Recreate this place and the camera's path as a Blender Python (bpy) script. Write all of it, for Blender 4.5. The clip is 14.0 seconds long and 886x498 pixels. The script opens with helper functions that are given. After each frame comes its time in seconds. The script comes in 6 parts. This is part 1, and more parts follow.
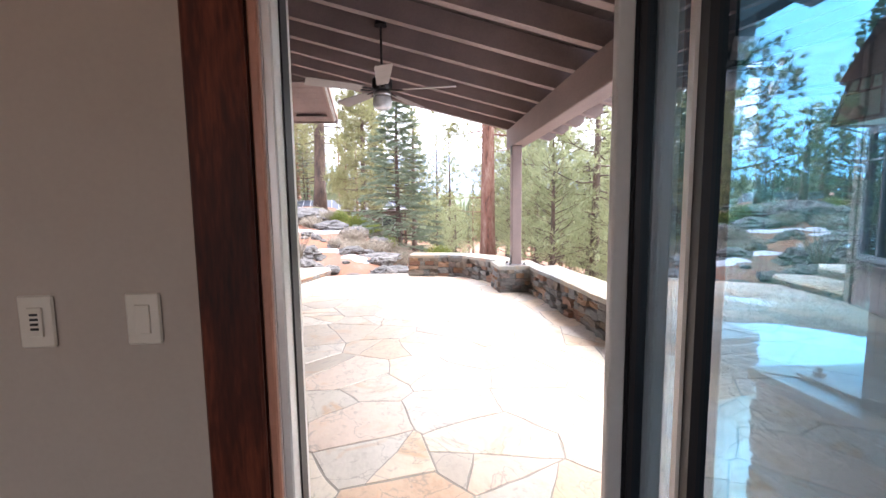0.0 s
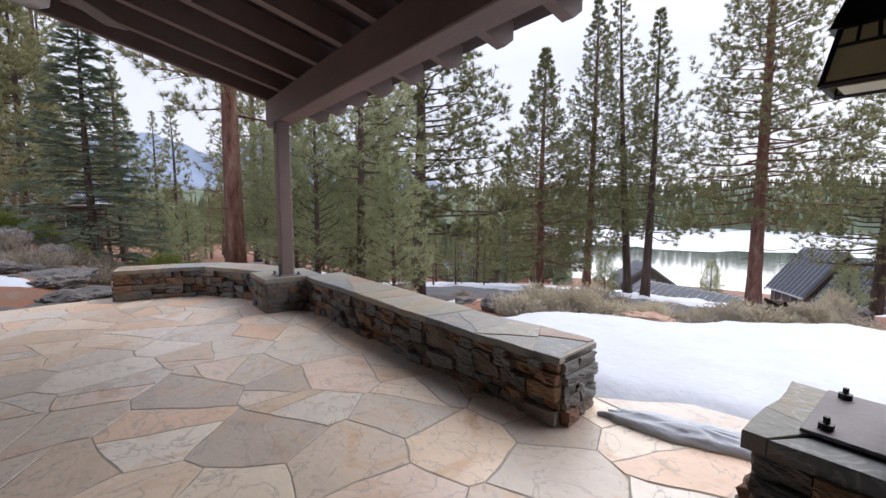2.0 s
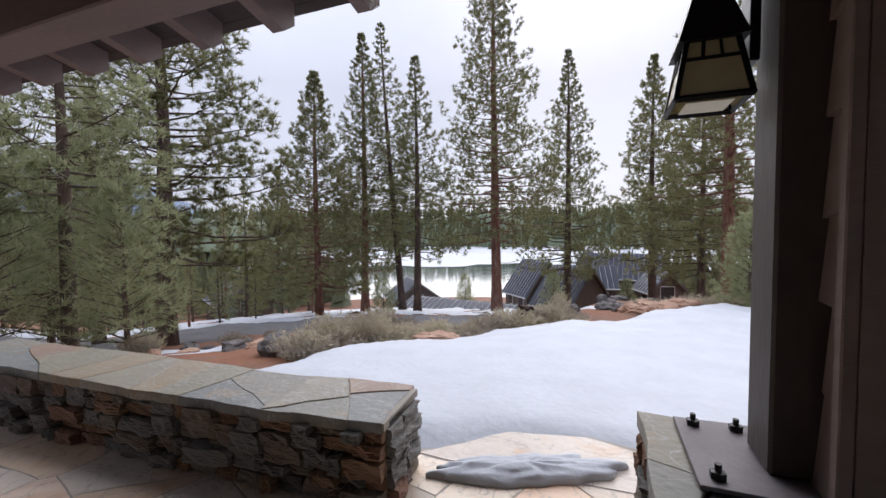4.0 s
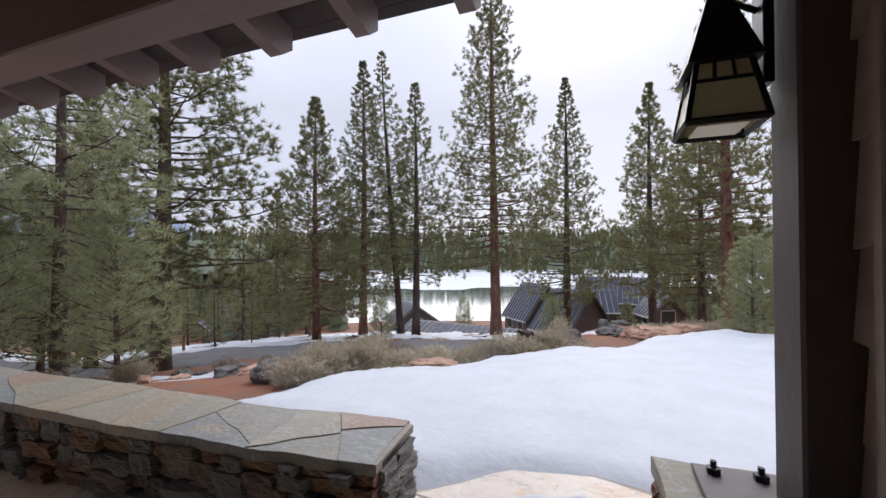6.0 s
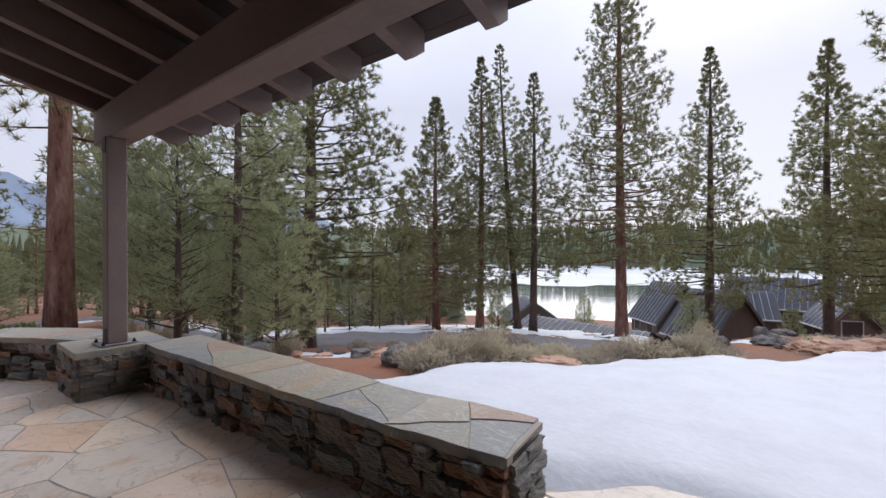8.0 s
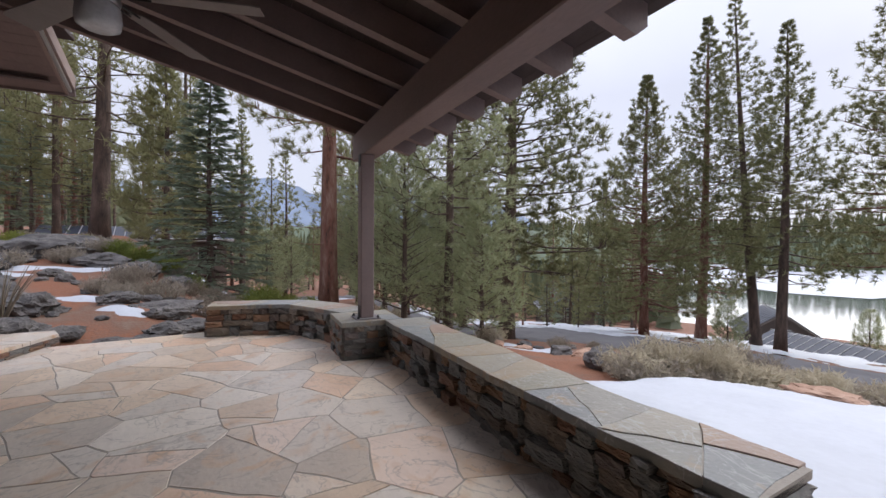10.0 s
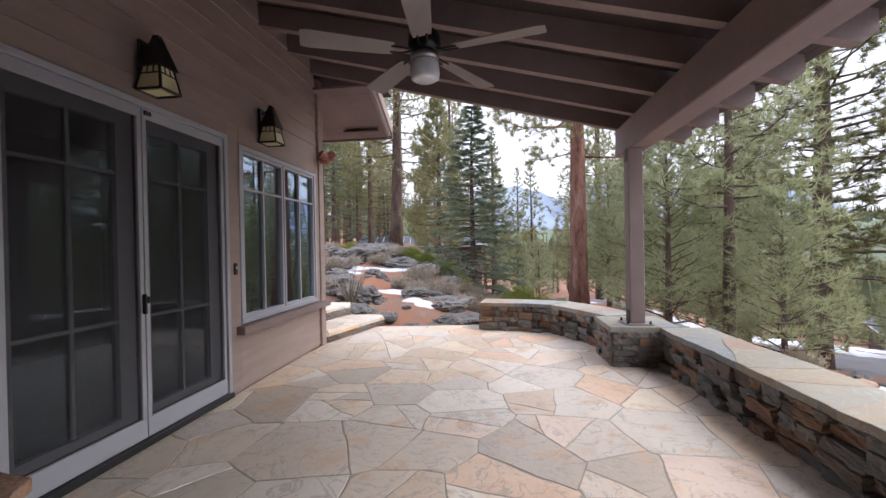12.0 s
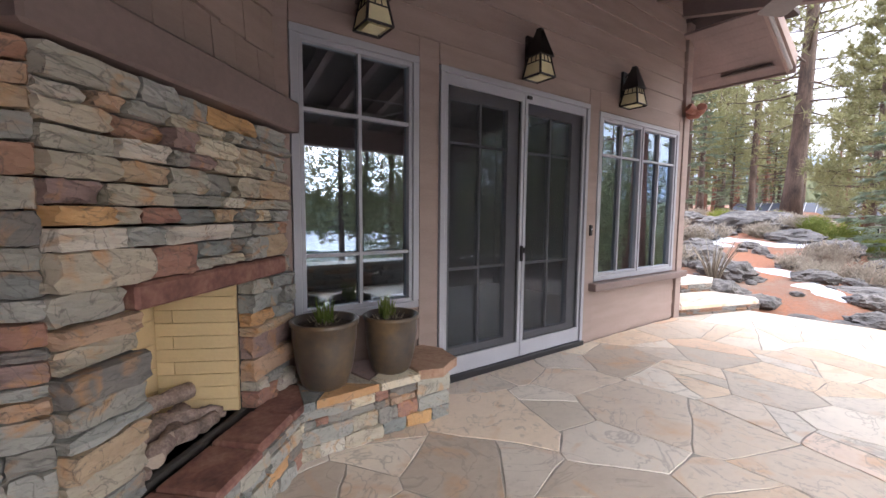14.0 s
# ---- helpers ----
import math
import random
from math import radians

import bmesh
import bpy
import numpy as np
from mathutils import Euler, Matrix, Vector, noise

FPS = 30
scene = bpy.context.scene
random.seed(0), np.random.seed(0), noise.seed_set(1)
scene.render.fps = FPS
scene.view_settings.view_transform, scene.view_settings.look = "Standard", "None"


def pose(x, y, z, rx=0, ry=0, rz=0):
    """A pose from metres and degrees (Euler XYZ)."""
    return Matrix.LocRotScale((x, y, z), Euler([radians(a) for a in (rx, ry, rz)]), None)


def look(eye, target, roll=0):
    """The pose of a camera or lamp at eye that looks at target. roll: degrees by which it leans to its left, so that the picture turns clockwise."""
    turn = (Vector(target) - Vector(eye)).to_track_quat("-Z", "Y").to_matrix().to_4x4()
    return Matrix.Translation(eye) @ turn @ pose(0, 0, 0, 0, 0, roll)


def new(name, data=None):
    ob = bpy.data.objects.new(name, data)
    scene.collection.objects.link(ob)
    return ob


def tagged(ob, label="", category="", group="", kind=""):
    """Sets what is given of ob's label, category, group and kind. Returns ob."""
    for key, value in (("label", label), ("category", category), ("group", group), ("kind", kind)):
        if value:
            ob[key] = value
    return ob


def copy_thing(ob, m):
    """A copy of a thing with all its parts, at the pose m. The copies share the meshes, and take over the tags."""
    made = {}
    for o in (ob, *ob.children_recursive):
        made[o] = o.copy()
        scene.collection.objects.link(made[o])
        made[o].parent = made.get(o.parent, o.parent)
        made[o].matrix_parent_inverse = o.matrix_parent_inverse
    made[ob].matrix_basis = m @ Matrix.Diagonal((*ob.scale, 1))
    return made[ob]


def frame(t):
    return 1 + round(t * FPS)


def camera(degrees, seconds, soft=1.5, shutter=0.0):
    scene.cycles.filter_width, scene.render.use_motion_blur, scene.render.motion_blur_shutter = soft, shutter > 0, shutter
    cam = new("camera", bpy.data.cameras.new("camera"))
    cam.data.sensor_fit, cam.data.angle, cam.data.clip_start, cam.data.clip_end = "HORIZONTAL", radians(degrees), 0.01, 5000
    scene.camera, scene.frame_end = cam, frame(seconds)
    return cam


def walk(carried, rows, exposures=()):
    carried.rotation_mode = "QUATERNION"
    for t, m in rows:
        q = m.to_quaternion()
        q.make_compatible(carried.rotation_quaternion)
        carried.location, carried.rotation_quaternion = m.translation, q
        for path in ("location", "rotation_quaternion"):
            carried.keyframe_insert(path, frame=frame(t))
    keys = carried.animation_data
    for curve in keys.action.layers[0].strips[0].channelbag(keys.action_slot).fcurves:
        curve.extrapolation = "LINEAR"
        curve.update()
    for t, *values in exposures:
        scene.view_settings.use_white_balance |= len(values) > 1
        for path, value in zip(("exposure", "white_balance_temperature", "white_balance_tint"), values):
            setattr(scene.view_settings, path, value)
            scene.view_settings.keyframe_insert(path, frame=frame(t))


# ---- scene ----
cam = camera(94.9, 14.0)
PATH = [
    (0, (0.649, 0.274, 1.401), (0.780, 2.261, 1.206), -0.7),
    (0.5, (0.551, 0.602, 1.371), (0.957, 2.551, 1.175), -0.2),
    (1, (0.541, 0.938, 1.351), (1.211, 2.812, 1.151), -0.3),
    (1.5, (0.589, 1.265, 1.355), (1.541, 3.012, 1.149), -0.1),
    (2, (0.674, 1.550, 1.357), (1.899, 3.118, 1.151), 0.2),
    (2.5, (0.774, 1.761, 1.360), (2.266, 3.077, 1.158), 0.2),
    (3, (0.877, 1.897, 1.361), (2.583, 2.924, 1.181), 0.4),
    (3.5, (0.971, 2.024, 1.363), (2.813, 2.790, 1.214), -0.9),
    (6, (1.124, 2.069, 1.385), (2.992, 2.782, 1.403), -0.4),
    (6.5, (1.119, 2.085, 1.385), (2.945, 2.901, 1.390), -0.4),
    (7, (1.114, 2.093, 1.384), (2.879, 3.032, 1.381), -0.4),
    (9.3, (1.079, 2.196, 1.369), (2.262, 3.808, 1.352), 0.4),
    (9.5, (1.069, 2.194, 1.370), (2.163, 3.868, 1.351), 0.4),
    (10, (1.037, 2.181, 1.379), (1.901, 3.985, 1.346), 0.4),
    (10.5, (0.989, 2.200, 1.376), (1.601, 4.104, 1.333), 0.1),
    (11, (0.918, 2.217, 1.374), (1.264, 4.186, 1.331), -0.4),
    (11.5, (0.835, 2.209, 1.369), (0.895, 4.208, 1.341), -0.9),
    (12, (0.776, 2.194, 1.365), (0.515, 4.177, 1.353), -1.1),
    (12.5, (0.770, 2.183, 1.367), (0.136, 4.080, 1.356), -0.7),
    (13, (0.812, 2.190, 1.364), (-0.213, 3.908, 1.325), -0.1),
    (13.5, (0.848, 2.157, 1.356), (-0.532, 3.601, 1.257), 0.4),
    (14, (0.845, 2.093, 1.341), (-0.777, 3.250, 1.171), 0.5),
]
walk(cam, [(t, look(eye, target, roll)) for t, eye, target, roll in PATH], exposures=[(0, 2.5), (0.5, 2.1), (1.0, 1.45), (1.5, 0.95), (2.0, 0.38), (3.0, 0.08), (3.6, 0.07), (7.0, 0.03), (9.5, 0.08), (11.0, 0.55), (12.0, 1.0), (13.0, 1.46), (14.0, 1.8)])

# ---------- sky and sun ----------
world = bpy.data.worlds.new("overcast_sky")
scene.world = world
world.use_nodes = True
wn, wl = world.node_tree.nodes, world.node_tree.links
wn.clear()
sky = wn.new("ShaderNodeTexSky")
sky.sky_type, sky.sun_disc = "NISHITA", False
sky.sun_elevation, sky.sun_rotation = radians(33), radians(87)
sky_gain = wn.new("ShaderNodeMixRGB")
sky_gain.blend_type = "MULTIPLY"
sky_gain.inputs[0].default_value = 1.0
sky_gain.inputs[2].default_value = (0.09, 0.09, 0.09, 1)
cloud_pos = wn.new("ShaderNodeTexCoord")
cloud = wn.new("ShaderNodeTexNoise")
cloud.inputs["Scale"].default_value, cloud.inputs["Detail"].default_value = 1.6, 5.0
cloud_ramp = wn.new("ShaderNodeValToRGB")
cloud_ramp.color_ramp.elements[0].position, cloud_ramp.color_ramp.elements[0].color = 0.3, (0.66, 0.685, 0.83, 1)
cloud_ramp.color_ramp.elements[1].position, cloud_ramp.color_ramp.elements[1].color = 0.72, (0.83, 0.85, 1.0, 1)
cover = wn.new("ShaderNodeMixRGB")
cover.inputs[0].default_value = 0.86
back, out = wn.new("ShaderNodeBackground"), wn.new("ShaderNodeOutputWorld")
back.inputs["Strength"].default_value = 1.0
wl.new(sky.outputs[0], sky_gain.inputs[1])
wl.new(cloud_pos.outputs["Generated"], cloud.inputs["Vector"])
wl.new(cloud.outputs[0], cloud_ramp.inputs[0])
wl.new(sky_gain.outputs[0], cover.inputs[1])
wl.new(cloud_ramp.outputs[0], cover.inputs[2])
# an overcast sky is brighter overhead than at the horizon
split = wn.new("ShaderNodeSeparateXYZ")
wl.new(cloud_pos.outputs["Generated"], split.inputs[0])
climb = wn.new("ShaderNodeMapRange")
climb.inputs["From Min"].default_value, climb.inputs["From Max"].default_value = 0.32, 1.0
climb.inputs["To Min"].default_value, climb.inputs["To Max"].default_value = 1.0, 2.3
wl.new(split.outputs[2], climb.inputs["Value"])
wl.new(climb.outputs[0], back.inputs["Strength"])
wl.new(cover.outputs[0], back.inputs[0])
wl.new(back.outputs[0], out.inputs[0])

sun_lamp = bpy.data.lights.new("sun", "SUN")
sun_lamp.energy, sun_lamp.angle, sun_lamp.color = 3.0, radians(75), (1.0, 0.985, 1.0)
sun = new("sun", sun_lamp)
sun.matrix_world = look((50, 3, 33), (0, 0, 0))

# warm fill light added in an assumed, unseen opening behind the walk
fill_lamp = bpy.data.lights.new("hall_fill_light", "AREA")
fill_lamp.shape, fill_lamp.size, fill_lamp.size_y = "RECTANGLE", 2.4, 1.7
fill_lamp.energy, fill_lamp.color = 3.4, (1.0, 0.89, 0.77)
new("hall_fill_light", fill_lamp).matrix_world = look((-0.6, -3.62, 1.5), (-0.6, 0, 1.4))

# ---------- materials ----------
def mat(name, base, rough=0.8, metal=0.0, var=0.25, scale=6.0, fine=60.0, bump=0.2, rand=0.0, dist=0.01, spec=None, stretch=(1, 1, 1), shift=0.0):
    """A surface with stains at one scale, grain at another, and fine relief."""
    m = bpy.data.materials.new(name)
    m.use_nodes = True
    n, l = m.node_tree.nodes, m.node_tree.links
    b = n["Principled BSDF"]
    geo = n.new("ShaderNodeNewGeometry")
    mp = n.new("ShaderNodeMapping")
    mp.inputs["Scale"].default_value = stretch
    if shift:
        own, off = n.new("ShaderNodeObjectInfo"), n.new("ShaderNodeVectorMath")
        off.operation = "MULTIPLY_ADD"
        l.new(own.outputs["Random"], off.inputs[0])
        off.inputs[1].default_value = (shift, shift * 0.7, shift * 1.3)
        l.new(geo.outputs["Position"], off.inputs[2])
        l.new(off.outputs[0], mp.inputs["Vector"])
    else:
        l.new(geo.outputs["Position"], mp.inputs["Vector"])
    big, small = n.new("ShaderNodeTexNoise"), n.new("ShaderNodeTexNoise")
    big.inputs["Scale"].default_value, big.inputs["Detail"].default_value = scale, 4
    small.inputs["Scale"].default_value, small.inputs["Detail"].default_value = fine, 3
    for t in (big, small):
        l.new(mp.outputs[0], t.inputs["Vector"])
    info = n.new("ShaderNodeObjectInfo")
    add = n.new("ShaderNodeMath")
    add.operation = "MULTIPLY_ADD"
    l.new(info.outputs["Random"], add.inputs[0])
    add.inputs[1].default_value = rand
    l.new(big.outputs[0], add.inputs[2])
    add2 = n.new("ShaderNodeMath")
    add2.operation = "MULTIPLY_ADD"
    l.new(small.outputs[0], add2.inputs[0])
    add2.inputs[1].default_value = 0.5
    l.new(add.outputs[0], add2.inputs[2])
    mr = n.new("ShaderNodeMapRange")
    mr.inputs["From Min"].default_value, mr.inputs["From Max"].default_value = 0.45, 1.05 + rand
    l.new(add2.outputs[0], mr.inputs["Value"])
    ramp = n.new("ShaderNodeValToRGB")
    cols = base if isinstance(base[0], tuple) else (tuple(c * (1 - var) for c in base), tuple(min(1, c * (1 + var)) for c in base))
    el = ramp.color_ramp.elements
    for i, c in enumerate(cols):
        e = el[i] if i < 2 else el.new(1.0)
        e.color = (*c, 1)
    for i in range(len(cols)):
        el[i].position = i / (len(cols) - 1)
    for i, c in enumerate(cols):
        el[i].color = (*c, 1)
    l.new(mr.outputs[0], ramp.inputs[0])
    l.new(ramp.outputs[0], b.inputs["Base Color"])
    b.inputs["Roughness"].default_value, b.inputs["Metallic"].default_value = rough, metal
    if spec is not None:
        b.inputs["Specular IOR Level"].default_value = spec
    if bump:
        bp = n.new("ShaderNodeBump")
        bp.inputs["Strength"].default_value, bp.inputs["Distance"].default_value = bump, dist
        l.new(add2.outputs[0], bp.inputs["Height"])
        l.new(bp.outputs[0], b.inputs["Normal"])
    return m


def rand_ramp(m, cols, mix=0.6, step=True):
    """Tints each piece of a material by its own random colour from cols."""
    n, l = m.node_tree.nodes, m.node_tree.links
    b = n["Principled BSDF"]
    old = b.inputs["Base Color"].links[0].from_socket
    info = n.new("ShaderNodeObjectInfo")
    r = n.new("ShaderNodeValToRGB")
    r.color_ramp.interpolation = "CONSTANT" if step else "LINEAR"
    el = r.color_ramp.elements
    while len(el) < len(cols):
        el.new(1.0)
    for i, c in enumerate(cols):
        el[i].position = i / len(cols)
    for i, c in enumerate(cols):
        el[i].color = (*c, 1)
    l.new(info.outputs["Random"], r.inputs[0])
    mx = n.new("ShaderNodeMixRGB")
    mx.inputs[0].default_value = mix
    l.new(old, mx.inputs[1])
    l.new(r.outputs[0], mx.inputs[2])
    l.new(mx.outputs[0], b.inputs["Base Color"])
    return m


def foliage(name, a, b_):
    """Needles: each spray has its own green."""
    m = bpy.data.materials.new(name)
    m.use_nodes = True
    n, l = m.node_tree.nodes, m.node_tree.links
    b = n["Principled BSDF"]
    geo, info = n.new("ShaderNodeNewGeometry"), n.new("ShaderNodeObjectInfo")
    noise_t = n.new("ShaderNodeTexNoise")
    noise_t.inputs["Scale"].default_value = 0.6
    l.new(geo.outputs["Position"], noise_t.inputs["Vector"])
    s = n.new("ShaderNodeMath")
    s.operation = "ADD"
    l.new(geo.outputs["Random Per Island"], s.inputs[0])
    l.new(noise_t.outputs[0], s.inputs[1])
    s2 = n.new("ShaderNodeMath")
    s2.operation = "MULTIPLY_ADD"
    l.new(info.outputs["Random"], s2.inputs[0])
    s2.inputs[1].default_value = 0.5
    l.new(s.outputs[0], s2.inputs[2])
    mr = n.new("ShaderNodeMapRange")
    mr.inputs["From Min"].default_value, mr.inputs["From Max"].default_value = 0.3, 1.8
    l.new(s2.outputs[0], mr.inputs["Value"])
    mx = n.new("ShaderNodeMixRGB")
    l.new(mr.outputs[0], mx.inputs[0])
    mx.inputs[1].default_value, mx.inputs[2].default_value = (*a, 1), (*b_, 1)
    l.new(mx.outputs[0], b.inputs["Base Color"])
    b.inputs["Roughness"].default_value = 0.6
    b.inputs["Specular IOR Level"].default_value = 0.3
    tl, ms = n.new("ShaderNodeBsdfTranslucent"), n.new("ShaderNodeMixShader")
    ms.inputs[0].default_value = 0.55
    l.new(mx.outputs[0], tl.inputs["Color"])
    l.new(b.outputs[0], ms.inputs[1])
    l.new(tl.outputs[0], ms.inputs[2])
    l.new(ms.outputs[0], n["Material Output"].inputs[0])
    return m


def glass_mat(name, tint, gloss, rough=0.01):
    """A window pane: clear, with a mirror share."""
    m = bpy.data.materials.new(name)
    m.use_nodes = True
    n, l = m.node_tree.nodes, m.node_tree.links
    n.remove(n["Principled BSDF"])
    tr, gl, mx = n.new("ShaderNodeBsdfTransparent"), n.new("ShaderNodeBsdfGlossy"), n.new("ShaderNodeMixShader")
    fr = n.new("ShaderNodeLayerWeight")
    fr.inputs[0].default_value = 0.5
    pw = n.new("ShaderNodeMath")
    pw.operation = "POWER"
    l.new(fr.outputs["Facing"], pw.inputs[0])
    pw.inputs[1].default_value = 4.0
    k = n.new("ShaderNodeMath")
    k.operation = "MULTIPLY_ADD"
    l.new(pw.outputs[0], k.inputs[0])
    k.inputs[1].default_value, k.inputs[2].default_value = 0.85, gloss
    k.use_clamp = True
    tr.inputs[0].default_value = (*tint, 1)
    gl.inputs["Roughness"].default_value = rough
    gl.inputs["Color"].default_value = (0.78, 0.89, 1.0, 1)
    l.new(k.outputs[0], mx.inputs[0])
    l.new(tr.outputs[0], mx.inputs[1])
    l.new(gl.outputs[0], mx.inputs[2])
    l.new(mx.outputs[0], n["Material Output"].inputs[0])
    return m


def mesh_mat(name, colour, cover_share):
    """Insect screen: a fine mesh that lets part of the light through."""
    m = bpy.data.materials.new(name)
    m.use_nodes = True
    n, l = m.node_tree.nodes, m.node_tree.links
    n.remove(n["Principled BSDF"])
    tr, df, mx = n.new("ShaderNodeBsdfTransparent"), n.new("ShaderNodeBsdfDiffuse"), n.new("ShaderNodeMixShader")
    df.inputs[0].default_value = (*colour, 1)
    mx.inputs[0].default_value = cover_share
    l.new(tr.outputs[0], mx.inputs[1])
    l.new(df.outputs[0], mx.inputs[2])
    l.new(mx.outputs[0], n["Material Output"].inputs[0])
    return m


def veined(m, scale, rust, dark):
    """Adds rust blooms and thin wandering veins that differ from piece to piece."""
    n, l = m.node_tree.nodes, m.node_tree.links
    b = n["Principled BSDF"]
    geo, own, off = n.new("ShaderNodeNewGeometry"), n.new("ShaderNodeObjectInfo"), n.new("ShaderNodeVectorMath")
    off.operation = "MULTIPLY_ADD"
    l.new(own.outputs["Random"], off.inputs[0])
    off.inputs[1].default_value = (57, 31, 83)
    l.new(geo.outputs["Position"], off.inputs[2])
    for k, (s, lo, hi, col, share, warp_) in enumerate(((scale * 0.6, 0.56, 0.74, rust, 0.75, 1.6), (scale * 0.45, 0.485, 0.515, dark, 0.6, 2.2), (scale * 5, 0.60, 0.72, dark, 0.45, 0.5))):
        t, r, mx = n.new("ShaderNodeTexNoise"), n.new("ShaderNodeValToRGB"), n.new("ShaderNodeMixRGB")
        t.inputs["Scale"].default_value, t.inputs["Detail"].default_value, t.inputs["Distortion"].default_value = s, 5, warp_
        l.new(off.outputs[0], t.inputs["Vector"])
        e = r.color_ramp.elements
        e[0].position, e[0].color = lo, (0, 0, 0, 1)
        e[1].position, e[1].color = hi, (share, share, share, 1)
        if k == 1:
            e[1].position, e[1].color = (lo + hi) / 2, (share, share, share, 1)
            e.new(hi).color = (0, 0, 0, 1)
        l.new(t.outputs[0], r.inputs[0])
        l.new(r.outputs[0], mx.inputs[0])
        l.new(b.inputs["Base Color"].links[0].from_socket, mx.inputs[1])
        mx.inputs[2].default_value = (*col, 1)
        l.new(mx.outputs[0], b.inputs["Base Color"])
    return m


SIDING = mat("brown_stained_siding", (0.285, 0.213, 0.188), 0.7, var=0.16, scale=2.5, fine=40, bump=0.25, stretch=(1, 1, 6), rand=0.2)
BEAM_WOOD = mat("brown_stained_timber", (0.195, 0.143, 0.132), 0.65, var=0.22, scale=3, fine=45, bump=0.3, stretch=(1, 0.4, 1), rand=0.15)
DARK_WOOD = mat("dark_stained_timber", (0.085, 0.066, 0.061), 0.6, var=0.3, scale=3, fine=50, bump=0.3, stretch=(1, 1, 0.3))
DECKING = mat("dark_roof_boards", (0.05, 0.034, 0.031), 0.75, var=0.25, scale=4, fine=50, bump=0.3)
FRAME_GREY = mat("grey_clad_window_frame", (0.34, 0.34, 0.375), 0.45, var=0.06, scale=3, fine=80, bump=0.05)
FRAME_DARK = mat("black_gasket", (0.012, 0.012, 0.015), 0.5, var=0.2, bump=0.05)
ALU = mat("satin_aluminium", (0.70, 0.68, 0.65), 0.38, metal=0.2, var=0.06, bump=0.05)
GLASS = glass_mat("window_glass", (0.80, 0.85, 0.88), 0.20)
TINTED = glass_mat("blue_tinted_glass", (0.62, 0.84, 0.94), 0.17)
SCREEN = mesh_mat("grey_insect_screen", (0.045, 0.045, 0.05), 0.36)
BLACK_METAL = mat("black_painted_metal", (0.012, 0.011, 0.012), 0.4, metal=0.3, var=0.3, bump=0.1)
STEEL = mat("brushed_steel", (0.45, 0.45, 0.47), 0.3, metal=1.0, var=0.1, bump=0.05)
BRONZE_PLATE = mat("grey_brown_steel_plate", (0.19, 0.17, 0.18), 0.6, metal=0.2, var=0.15, bump=0.15)
AMBER = mat("cream_art_glass", (0.72, 0.65, 0.40), 0.35, var=0.1, scale=9, bump=0.05)
FAN_WOOD = mat("greyed_fan_blade", (0.2, 0.17, 0.16), 0.5, var=0.15, scale=4, fine=40, bump=0.1)
# opaque grey: the bright glints of clear glass are put into the colour
JAR_GLASS = mat("pale_grey_lamp_glass", (0.58, 0.60, 0.63), 0.12, var=0.15, scale=20, bump=0.2)
STONE_COLS = [(0.27, 0.27, 0.25), (0.46, 0.33, 0.21), (0.21, 0.225, 0.225), (0.48, 0.42, 0.33), (0.38, 0.19, 0.12), (0.33, 0.335, 0.315), (0.56, 0.31, 0.11), (0.26, 0.16, 0.155), (0.40, 0.38, 0.32), (0.60, 0.55, 0.48), (0.25, 0.27, 0.27), (0.46, 0.29, 0.19), (0.36, 0.345, 0.30), (0.30, 0.31, 0.30), (0.42, 0.37, 0.29), (0.22, 0.22, 0.21), (0.52, 0.27, 0.10), (0.13, 0.125, 0.125), (0.30, 0.12, 0.085), (0.66, 0.58, 0.44), (0.17, 0.20, 0.21)]
LEDGE = rand_ramp(mat("ledge_stone", ((0.10, 0.095, 0.09), (0.30, 0.27, 0.23), (0.42, 0.37, 0.30), (0.60, 0.50, 0.38)), 0.85, scale=10, fine=55, bump=0.7, dist=0.02, rand=0.1, shift=30, stretch=(0.7, 0.7, 2.0)), STONE_COLS, 0.76)
veined(LEDGE, 9.0, (0.50, 0.25, 0.09), (0.10, 0.095, 0.09))
WALL_COLS = [(0.16, 0.15, 0.14), (0.22, 0.165, 0.125), (0.13, 0.135, 0.135), (0.25, 0.21, 0.17), (0.25, 0.115, 0.065), (0.18, 0.18, 0.175), (0.15, 0.115, 0.105), (0.20, 0.20, 0.19), (0.28, 0.15, 0.08)]
WALL_STONE = rand_ramp(mat("dark_ledge_stone", ((0.09, 0.085, 0.08), (0.18, 0.155, 0.13), (0.30, 0.24, 0.18)), 0.85, scale=10, fine=55, bump=1.0, dist=0.03, rand=0.1, shift=30, stretch=(0.7, 0.7, 2.0)), WALL_COLS, 0.7)
CAP_COLS = [(0.186, 0.198, 0.204), (0.264, 0.24, 0.18), (0.156, 0.174, 0.186), (0.324, 0.252, 0.168), (0.216, 0.21, 0.186), (0.3, 0.186, 0.132), (0.24, 0.228, 0.198), (0.18, 0.198, 0.204), (0.288, 0.258, 0.204)]
CAP_STONE = rand_ramp(mat("slate_cap_stone", ((0.11, 0.11, 0.105), (0.20, 0.185, 0.16), (0.31, 0.27, 0.21)), 0.5, scale=5, fine=35, bump=0.8, dist=0.015, rand=0.1, shift=30), CAP_COLS, 0.72)
veined(CAP_STONE, 5.0, (0.33, 0.22, 0.12), (0.36, 0.36, 0.35))
